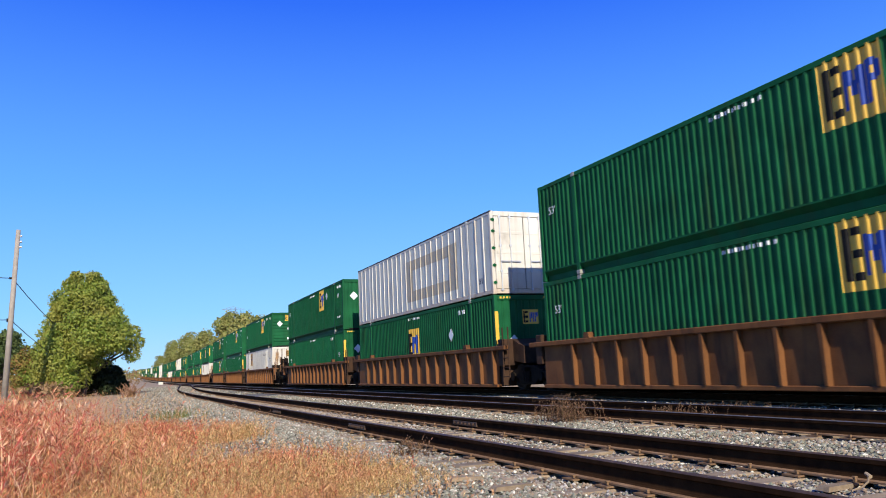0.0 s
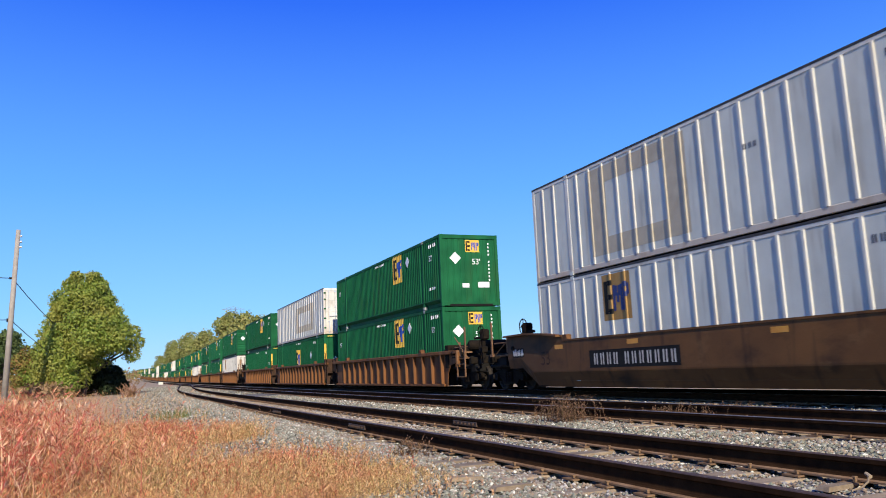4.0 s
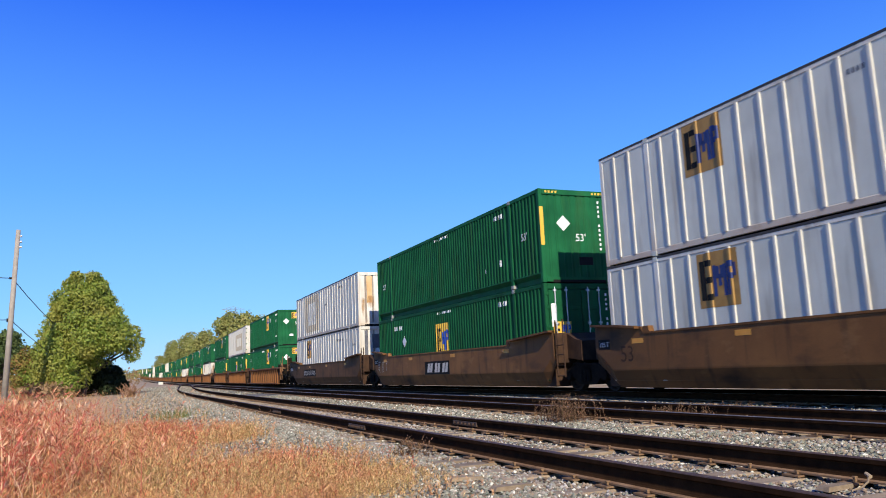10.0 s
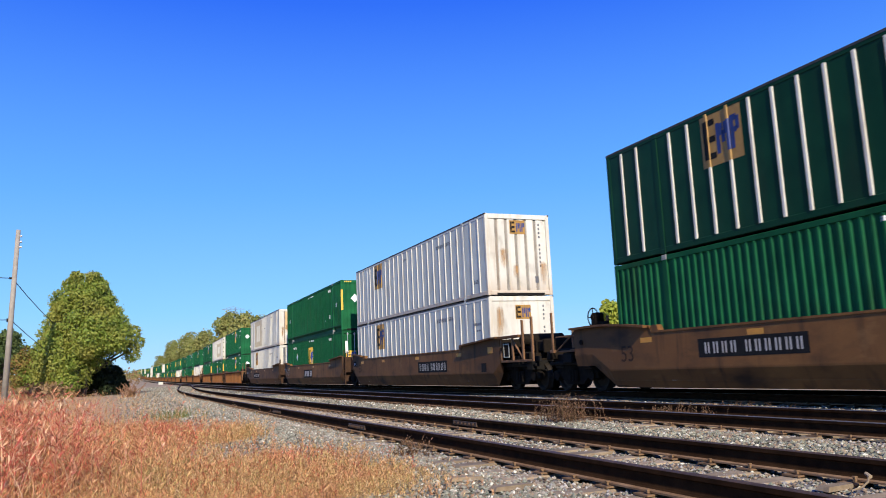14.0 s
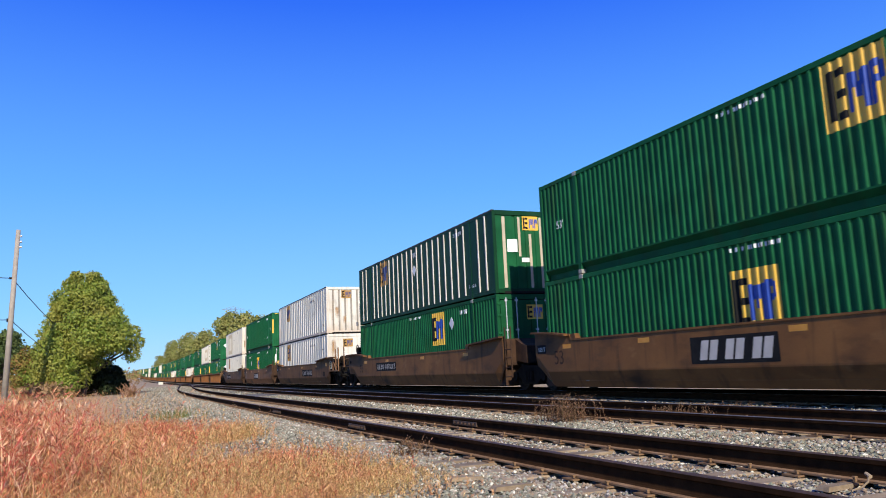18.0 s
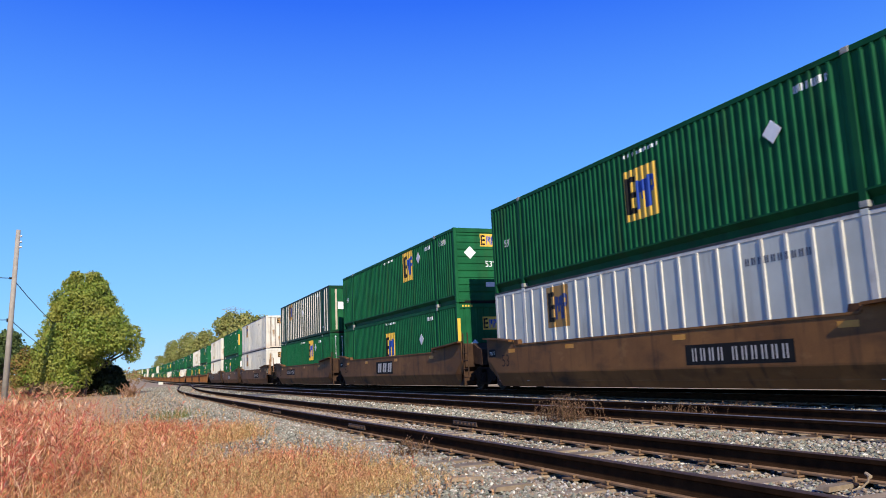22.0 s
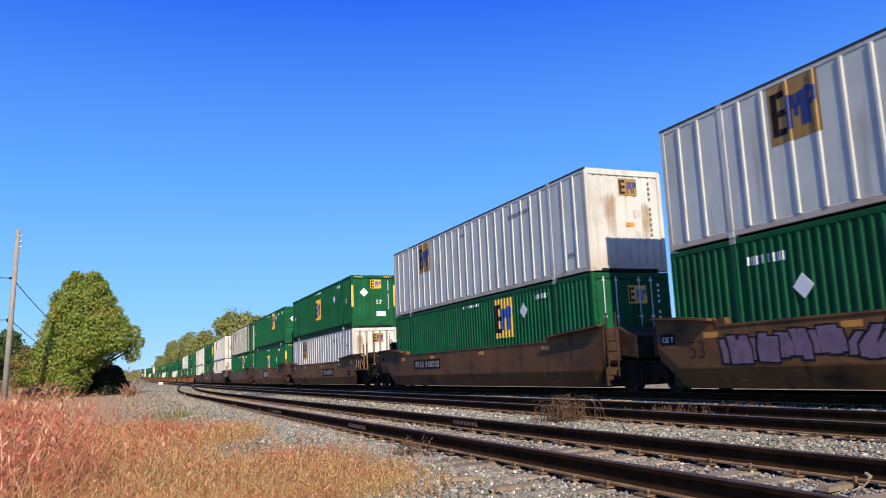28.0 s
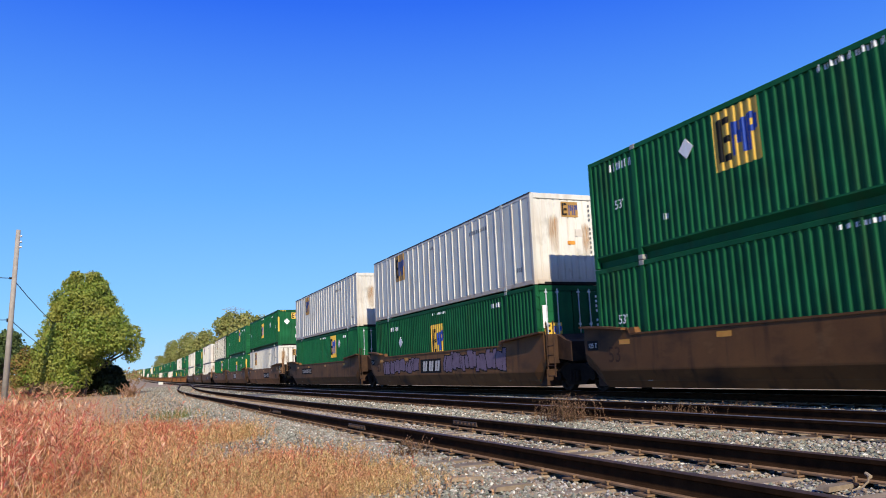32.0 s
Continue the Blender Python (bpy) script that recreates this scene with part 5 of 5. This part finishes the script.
def ballast_stones():
    stones("ballast", "loose grey crushed-stone ballast between the tracks", [(7500, 0.3, 3.0, 22, 110, 0.025, 0.07), (3500, 0.2, 2.6, 14, 30, 0.015, 0.045), (16000, 1.2, 3.4, 5.0, 13, 0.012, 0.034), (6000, 1.0, 7.5, 46, 130, 0.04, 0.08), (2600, 3.85, 5.2, 2.6, 14, 0.014, 0.034), (1500, 2.9, 3.7, 3.6, 14, 0.014, 0.034), (9500, 1.6, 3.6, 13, 30, 0.020, 0.045), (5000, 2.4, 4.2, 30, 60, 0.035, 0.07), (11500, 5.6, 7.6, 3.0, 16, 0.018, 0.042), (5500, 5.4, 7.9, 16, 40, 0.03, 0.06), (2500, 8.0, 9.3, 4, 22, 0.02, 0.045), (3500, 9.5, 12.3, 5, 25, 0.02, 0.05)], STONE, 5)
    stones("rusty_ballast", "rust-stained brown ballast beside the rails", [(3800, 2.95, 3.75, 4.0, 14, 0.012, 0.032), (2200, 2.95, 3.75, 14, 30, 0.018, 0.04), (5500, 3.82, 5.22, 2.5, 13, 0.012, 0.030), (2500, 3.82, 5.22, 13, 28, 0.018, 0.04), (2500, 5.32, 5.75, 3, 14, 0.012, 0.032), (2600, 7.45, 7.85, 4, 20, 0.014, 0.034)], RUSTSTONE, 6)


def blades(name, patches, material, label, seed, width, forked=False):
    """Thin curved blades, scattered over patches of (count, x, y, spread x, spread y, height low, height high)."""
    rng = np.random.default_rng(seed)
    V, F, k = [], [], 0
    for n, x, y, sx, sy, h0, h1 in patches:
        for _ in range(n):
            px, py = x + sx * rng.normal(), y + sy * rng.normal()
            if px - bend(py) > 2.9 and name != "track_weeds" or py < 4.5:
                continue
            h = h0 + (h1 - h0) * rng.random()
            a, lean = rng.random() * 6.283, h * rng.uniform(0.05, 0.55)
            dx, dy = math.cos(a) * lean, math.sin(a) * lean
            w = width * rng.uniform(0.6, 1.4) * min(1.0, py / 10)
            z = ground_z(px, py) - 0.02
            t = rng.random() * 6.283
            g = 0.55 if forked and name != "tall_stalks" else 1.0
            wx, wy = math.cos(t) * w * g, math.sin(t) * w * g
            V += [(px - wx, py - wy, z), (px + wx, py + wy, z), (px + dx * 0.35 - wx * 0.8, py + dy * 0.35 - wy * 0.8, z + h * 0.6), (px + dx * 0.35 + wx * 0.8, py + dy * 0.35 + wy * 0.8, z + h * 0.6), (px + dx, py + dy, z + h)]
            F += [(k, k + 1, k + 3, k + 2), (k + 2, k + 3, k + 4)]
            k += 5
            if forked:
                for _ in range(int(rng.integers(12, 26)) if py < 22 else 6):
                    u = rng.uniform(0.15, 1.0)
                    bx, by, bz = px + dx * u * u, py + dy * u * u, z + h * u
                    b, ln = rng.random() * 6.283, (0.045 + 0.16 * h) * rng.uniform(0.15, 0.55)
                    ex, ey, ez = bx + math.cos(b) * ln, by + math.sin(b) * ln, bz + ln * rng.uniform(0.3, 1.2)
                    sxx, syy = math.sin(b) * w * 1.15, math.cos(b) * w * 1.15
                    V += [(bx, by, bz), ((bx + ex) / 2 + sxx, (by + ey) / 2 - syy, (bz + ez) / 2), (ex, ey, ez), ((bx + ex) / 2 - sxx, (by + ey) / 2 + syy, (bz + ez) / 2 + w)]
                    F += [(k, k + 1, k + 2, k + 3)]
                    k += 4
    tagged(new(name, raw(name, V, F, material)), label, "weeds", kind="stuff")


def weeds():
    dry = [(2600, -0.8, 10.5, 0.8, 2.0, 0.15, 0.55), (7500, -2.2, 13, 1.7, 5.0, 0.10, 0.45), (4500, -1.0, 8.5, 1.3, 1.4, 0.10, 0.36), (4200, 0.8, 8.0, 0.9, 0.9, 0.06, 0.24), (2300, 1.9, 7.2, 0.45, 0.5, 0.04, 0.16), (900, 1.95, 14.2, 0.22, 0.6, 0.08, 0.30), (4500, -3.5, 30, 2.4, 9, 0.15, 0.5), (2600, -4.5, 50, 3.4, 10, 0.2, 0.6), (1500, -14, 70, 6, 14, 0.3, 0.8), (500, 1.2, 42, 0.8, 12, 0.05, 0.25)]
    red = [(520, -1.25, 8.9, 0.22, 0.9, 0.45, 1.12), (160, -0.80, 9.4, 0.10, 0.3, 0.5, 1.1), (360, -0.35, 8.3, 0.14, 0.6, 0.30, 0.72), (900, 0.3, 11.5, 0.5, 1.6, 0.12, 0.36), (600, -0.95, 9.8, 0.5, 1.6, 0.20, 0.65), (900, -1.6, 13, 0.7, 2.5, 0.30, 0.95), (1300, -2.6, 12, 1.1, 3.0, 0.25, 0.85), (2600, 0.6, 15.6, 0.5, 1.2, 0.12, 0.38), (1500, 0.9, 8.2, 0.8, 0.8, 0.08, 0.25), (700, 1.7, 9.3, 0.5, 0.8, 0.05, 0.16), (1500, -4.2, 24, 1.6, 6, 0.3, 0.9)]
    blades("dry_grass", dry, DRYGRASS, "dry straw-coloured grass on the trackside soil", 11, 0.0038, True)
    blades("red_weeds", red, REDWEED, "reddish autumn weeds among the dry grass", 12, 0.0030, True)
    blades("tall_stalks", [(150, -0.75, 9.4, 0.5, 1.5, 0.45, 1.05), (70, -1.05, 8.2, 0.25, 0.5, 0.6, 1.12), (40, -0.45, 8.0, 0.25, 0.4, 0.4, 0.85), (260, -1.9, 13, 0.9, 2.2, 0.5, 1.05), (160, -4.5, 25, 2.0, 6, 0.6, 1.2), (70, -0.9, 9, 0.7, 1.2, 0.4, 0.7), (36, 1.2, 62, 0.4, 1.0, 0.4, 1.1)], STALK, "tall pale dry stalks", 13, 0.0055, True)
    blades("green_weeds", [(160, 1.53, 23.0, 0.35, 0.6, 0.12, 0.35), (200, 0.2, 9.0, 0.5, 0.7, 0.08, 0.22)], GREENWEED, "low green weeds at the edge of the gravel", 14, 0.008, True)
    blades("track_weeds", [(170, 7.3, 11.8, 0.20, 0.26, 0.12, 0.50), (420, 9.6, 11.3, 0.8, 0.4, 0.06, 0.2), (60, 8.9, 10.4, 0.35, 0.3, 0.1, 0.3), (40, 3.3, 8.9, 0.1, 0.1, 0.05, 0.25)], TRACKWEED, "dry brown weeds growing between the tracks", 15, 0.005, True)


def leaf_cloud(m, rng, blobs, size, count):
    """Small bent leaves over the skins of several uneven blobs."""
    V, F, k = m
    tot = sum(b[3] * b[4] for b in blobs)
    for x, y, z, r, h in blobs:
        for _ in range(int(count * r * h / tot)):
            d = rng.normal(size=3)
            d /= np.linalg.norm(d)
            u = rng.uniform(0.55, 1.06) ** 0.7
            u *= 1 + 0.22 * noise.noise((x + d[0] * 2.5, y + d[1] * 2.5, z + d[2] * 2.5)) + 0.14 * noise.noise((x + d[0] * 6, y + d[1] * 6, z + d[2] * 6))
            c = np.array((x + d[0] * r * u, y + d[1] * r * u, z + d[2] * h * u))
            s = size * rng.uniform(0.6, 1.5)
            a = rng.normal(size=3)
            a /= np.linalg.norm(a)
            b = np.cross(a, d + 0.6 * rng.normal(size=3))
            b /= np.linalg.norm(b) + 1e-6
            V += [tuple(c - a * s), tuple(c + b * s * 0.6), tuple(c + a * s), tuple(c - b * s * 0.6)]
            F += [(k[0], k[0] + 1, k[0] + 2, k[0] + 3)]
            k[0] += 4


def tree(name, label, base, height, width, blobs, leaf, count, material, seed, category="tree"):
    """A trunk with limbs and a crown of leaves; blobs in shares of width and height."""
    rng = np.random.default_rng(seed)
    t = thing(name, label, category)
    t.location = base
    m = Mesh()
    m.tube((0, 0, -0.2), (0.1, 0, height * 0.35), width * 0.035, width * 0.025, 8)
    V, F, k = [], [], [0]
    bl = [(x * width, y * width, z * height, r * width, h * height) for x, y, z, r, h in blobs]
    for x, y, z, r, h in bl:
        m.tube((0.05, 0, height * rng.uniform(0.12, 0.33)), (x * 0.9, y * 0.9, z), width * 0.016, width * 0.006, 6)
    part("trunk", m, BARK, t)
    leaf_cloud((V, F, k), rng, bl, leaf, count)
    part("crown", raw("crown", V, F, material), material, t)
    return t


def blob_set(seed, n, squat=1.0):
    rng = random.Random(seed)
    out = [(0, 0, 0.55, 0.30, 0.30)]
    for _ in range(n):
        a, q = rng.uniform(0, 6.283), rng.uniform(0.1, 0.42)
        z = rng.uniform(0.25, 0.85)
        lim = 1.0 - 0.75 * max(0.0, z - 0.45) / 0.4
        out.append((math.cos(a) * q * lim, math.sin(a) * q * lim, z, rng.uniform(0.10, 0.19), rng.uniform(0.08, 0.14)))
    return out


def trees():
    Y = 74
    big = [(0.02, 0.0, 0.52, 0.29, 0.34), (-0.16, -0.1, 0.28, 0.28, 0.25), (0.05, 0, 0.78, 0.15, 0.16), (0.07, -0.05, 0.90, 0.075, 0.09), (-0.16, 0, 0.74, 0.14, 0.13), (0.20, -0.05, 0.56, 0.18, 0.16), (0.28, -0.12, 0.46, 0.15, 0.13), (-0.32, 0, 0.26, 0.15, 0.16), (-0.24, 0, 0.50, 0.13, 0.15), (0.42, 0, 0.50, 0.06, 0.06), (0.47, 0, 0.42, 0.045, 0.05), (-0.40, -0.1, 0.14, 0.13, 0.13), (-0.24, -0.25, 0.18, 0.17, 0.17), (0.12, -0.24, 0.52, 0.15, 0.14), (0.24, -0.26, 0.43, 0.13, 0.10), (0.02, -0.30, 0.40, 0.14, 0.12), (-0.14, -0.30, 0.10, 0.12, 0.10), (0.40, -0.05, 0.34, 0.08, 0.09)]
    pick = random.Random(77)
    while len(big) < 84:
        a, z = pick.uniform(0, 6.283), pick.uniform(0.08, 0.97)
        reach = 0.42 * (1.02 - z) ** 0.55
        x, y = math.cos(a) * reach, math.sin(a) * reach
        if y < 0.15 and not (x > -0.08 and z < 0.38):
            q = pick.uniform(0.035, 0.075)
            big.append((x, y, z, q, q * 0.75))
    tree("large_bush_tree", "broad leafy green tree with branches down to the ground", (-2.35, Y, -0.1), 10.9, 9.6, big, 0.10, 66000, LEAF, 21)
    # near-black shrubs added to darken the shaded hollow below the crown
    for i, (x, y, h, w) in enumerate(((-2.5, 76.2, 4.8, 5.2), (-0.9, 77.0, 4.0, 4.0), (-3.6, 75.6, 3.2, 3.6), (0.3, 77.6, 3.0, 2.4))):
        tree("shrub", "added near-black shrub that fills in the shade under the tree", (x, y, -1.1), h + 1.0, w, blob_set(80 + i, 14), 0.13, 5200, DEEPLEAF, 90 + i, "shrub")
    tree("shrub", "yellow-brown autumn shrub beside the big tree", (-7.0, 73.2, -0.1), 4.6, 3.6, blob_set(84, 10), 0.10, 2600, AUTUMNLEAF, 94, "shrub")
    tree("shrub", "low rust-brown shrub at the foot of the tree", (-4.6, 70.5, -0.1), 1.6, 2.6, blob_set(85, 8), 0.09, 1400, AUTUMNLEAF, 95, "shrub")
    tree("roadside_tree", "dark green tree behind the utility pole", (-12.6, 108, 0), 9.0, 8.5, blob_set(3, 9), 0.20, 5000, ROADLEAF, 22)
    tree("roadside_tree", "dark green tree behind the utility pole", (-17.0, 112, 0), 10.5, 9.0, blob_set(4, 9), 0.20, 5000, ROADLEAF, 23)
    for i, (x, y, h, w) in enumerate(((29.2, 444, 23.0, 12), (30.4, 362, 23.0, 15), (32.5, 325, 20.7, 15), (29.3, 273, 19.5, 14), (31.0, 231, 21.0, 13), (30.0, 193, 18.6, 12), (35.5, 196, 17.5, 13), (38.0, 704, 21.0, 17), (40.0, 530, 20.0, 18), (44, 215, 16, 15))):
        tree("trackside_tree", "tall olive-green autumn tree beyond the railway", (x, y, rise(y) - 0.2), h, w * 1.12, blob_set(30 + i, 20), 0.34, 6500, LEAFDARK, 40 + i)
    for i, (x, y, h, w) in enumerate(((43.8, 48.6, 8.9, 5.0), (35.3, 48.5, 6.5, 5.0), (50.3, 48.6, 7.2, 5.5), (38.5, 47, 4.2, 4.6), (64, 47, 6.6, 8), (55, 66, 5.5, 9), (72, 62, 7, 9))):
        tree("yellowing_tree", "small yellow-green tree behind the train", (x, y, -0.4), h, w, blob_set(60 + i, 16), 0.17, 4200, YELLOWLEAF, 70 + i)
    rng = np.random.default_rng(8)
    V, F, k = [], [], [0]
    bl = []
    for i in range(150):
        a = rng.uniform(-0.35, 1.35)
        d = rng.uniform(500, 640)
        h = rng.uniform(3.5, 7)
        bl.append((math.sin(a) * d, math.cos(a) * d, 3.0 * max(0, math.cos(a)) ** 3 + h * 0.5, rng.uniform(7, 14), h * 0.55))
    leaf_cloud((V, F, k), rng, bl, 1.0, 16000)
    tagged(new("far_woods", raw("far_woods", V, F, LEAFDARK)), "low green woods along the horizon", "woods", kind="stuff")
    V, F, k = [], [], [0]
    bl = [(rng.uniform(-6.5, -2.6), rng.uniform(66, 74), 0.4, rng.uniform(0.5, 1.1), rng.uniform(0.4, 1.0)) for _ in range(26)] + [(rng.uniform(-22, -6), rng.uniform(80, 104), 0.6, rng.uniform(0.8, 1.8), rng.uniform(0.6, 1.5)) for _ in range(30)] + [(rng.uniform(-34, 3.5), rng.uniform(120, 250), 1.0 + rng.uniform(0, 1.0), rng.uniform(1.5, 3.5), rng.uniform(0.9, 1.9)) for _ in range(34)]
    leaf_cloud((V, F, k), rng, bl, 0.16, 10000)
    tagged(new("undergrowth", raw("undergrowth", V, F, BROWNWEED)), "brown brush round the foot of the trees", "brush", kind="stuff")


def utility_pole():
    p = thing("utility_pole", "grey weathered wooden utility pole with two cables", "utility pole")
    b = Vector((-6.95, 62, 0))
    p.location = b
    part("pole", Mesh().tube((0, 0, -0.4), (0.45, 0, 12.2), 0.21, 0.15, 12), POLEWOOD, p, smooth=True)
    for z in (11.7, 11.3, 10.9):
        part("insulator", Mesh().tube((0.4, 0, z), (0.7, 0, z + 0.05), 0.05, 0.08, 8), GALV, p, "small insulator")
    part("bracket", Mesh().box(-0.05, 0.25, -0.06, 0.06, 5.55, 5.8).box(0.0, 0.3, -0.06, 0.06, 8.6, 8.75), STEEL, p)
    for name, z, far in (("cable", 8.68, (5.5, 28, 4.4)), ("cable", 5.7, (6.5, 28, 1.6))):
        m = Mesh()
        a, c = Vector((0.2, 0, z)), Vector(far)
        pts = [a.lerp(c, i / 8) - Vector((0, 0, 0.9 * 4 * (i / 8) * (1 - i / 8))) for i in range(9)]
        for u, v in zip(pts, pts[1:]):
            m.tube(u, v, 0.03, n=5)
        m.tube((0.1, 0, z), (-14, -8, z - 0.4), 0.03, n=5)
        part(name, m, WIRE, p, "thin dark cable")


def pylon():
    p = thing("transmission_tower", "distant pale steel lattice transmission tower above the trees", "tower")
    p.location = (58.5, 420, 0)
    m = Mesh()
    for z0, z1, w0, w1 in ((0, 24, 4.0, 1.6), (24, 38, 1.6, 1.3)):
        for sx in (-1, 1):
            for sy in (-1, 1):
                m.tube((sx * w0, sy * w0, z0), (sx * w1, sy * w1, z1), 0.12, n=4)
        n = 6
        for i in range(n):
            a, b = z0 + (z1 - z0) * i / n, z0 + (z1 - z0) * (i + 1) / n
            wa, wb = w0 + (w1 - w0) * i / n, w0 + (w1 - w0) * (i + 1) / n
            m.tube((-wa, -wa, a), (wb, -wb, b), 0.07, n=4)
            m.tube((wa, -wa, a), (-wb, -wb, b), 0.07, n=4)
    part("lattice", m, TOWER, p)
    for z in (32, 34.5, 37):
        m = Mesh().tube((-6, 0, z), (6, 0, z), 0.2, n=4).tube((-5, 0, z), (0, 0, z + 1.5), 0.08, n=4).tube((5, 0, z), (0, 0, z + 1.5), 0.08, n=4)
        part("cross_arm", m, TOWER, p)


def small_things():
    s = thing("bent_stick", "pale bent piece of wood between the rails", "wood")
    m = Mesh()
    pts = [(4.84, 4.06, 0.015), (4.96, 4.06, 0.03), (5.06, 4.09, 0.055), (5.12, 4.13, 0.085)]
    for a, b in zip(pts, pts[1:]):
        m.tube(a, b, 0.008, 0.007, 6)
    part("stem", m, TIE, s)
    part("knob", Mesh().tube((5.115, 4.11, 0.08), (5.13, 4.16, 0.10), 0.016, 0.013, 6), TIE, s)
    d = thing("branch_pile", "heap of pale dead branches by the track", "branches")
    d.location = (1.25, 61, -0.1)
    rnd = random.Random(9)
    m = Mesh()
    for i in range(46):
        a, r, h = rnd.uniform(0, 6.283), rnd.uniform(0, 0.55), rnd.uniform(0.3, 1.15)
        b = a + rnd.uniform(-1.2, 1.2)
        p0 = Vector((math.cos(a) * r, math.sin(a) * r, 0))
        p1 = p0 + Vector((math.cos(b) * 0.3 * h, math.sin(b) * 0.3 * h, h * 0.6))
        m.tube(p0, p1, 0.038, 0.026, 5)
        m.tube(p1, p1 + Vector((rnd.uniform(-0.4, 0.4), rnd.uniform(-0.4, 0.4), h * 0.4)), 0.032, 0.012, 5)
    part("dead_wood", m, DEADWOOD, d)
    for x, y, l, a in ((3.1, 5.9, 0.55, 20), (3.0, 6.6, 0.4, 5), (5.05, 4.3, 0.7, 15), (4.1, 5.2, 0.5, 8), (2.9, 7.6, 0.45, 30)):
        b = thing("timber_offcut", "split grey offcut of an old railway tie", "wood", "timber scraps")
        b.matrix_basis = pose(x, y, ground_z(x, y) + 0.012, 2, 3, a)
        part("offcut", Mesh().add([(-l / 2, -0.06, 0), (l / 2, -0.04, 0), (l / 2 - 0.08, 0.05, 0), (-l / 2 + 0.05, 0.07, 0), (-l / 2 + 0.03, -0.05, 0.035), (l / 2 - 0.05, -0.03, 0.03), (l / 2 - 0.1, 0.04, 0.03), (-l / 2 + 0.08, 0.05, 0.035)], [(0, 1, 2, 3), (4, 5, 6, 7), (0, 1, 5, 4), (1, 2, 6, 5), (2, 3, 7, 6), (3, 0, 4, 7)]), TIE, b)
    f = thing("lineside_cabinet", "low pale lineside box beside the track far off", "cabinet")
    f.location = (10.2, 190, rise(190))
    part("body", Mesh().box(-0.5, 0.5, -0.4, 0.4, 0, 0.6, 0.05), POSTWHITE, f)
    part("lid", Mesh().box(-0.55, 0.55, -0.45, 0.45, 0.6, 0.66, 0.03), GALV, f)


# ---------------------------------------------------------------- build
build_ground()
build_track("near_track", lambda s: NEAR + bend(s) + merge(s), 148, "old railway track with rusty rails and grey timber ties", False, 130)
build_track("middle_track", lambda s: MIDDLE + bend(s), 420, "railway track with worn rail tops on timber ties", True, 80)
build_track("train_track", lambda s: FAR + bend(s), 420, "railway track under the freight train", True, 60)
joint_bars()
build_train()
trees()
utility_pole()
pylon()
small_things()
weeds()
ballast_stones()


def motions():
    steps = [float(i) for i in range(33)]
    for ob, off, lift in MOVING:
        walk(ob, [(t, on_line(train(t) + off, lift)) for t in steps])
    fine = [i * 0.1 for i in range(321)]
    for ws, q in WHEELS:
        walk(ws, [(t, pose(0, q, 0.42, -math.degrees((train(t) - train(0)) / 0.42))) for t in fine])


motions()
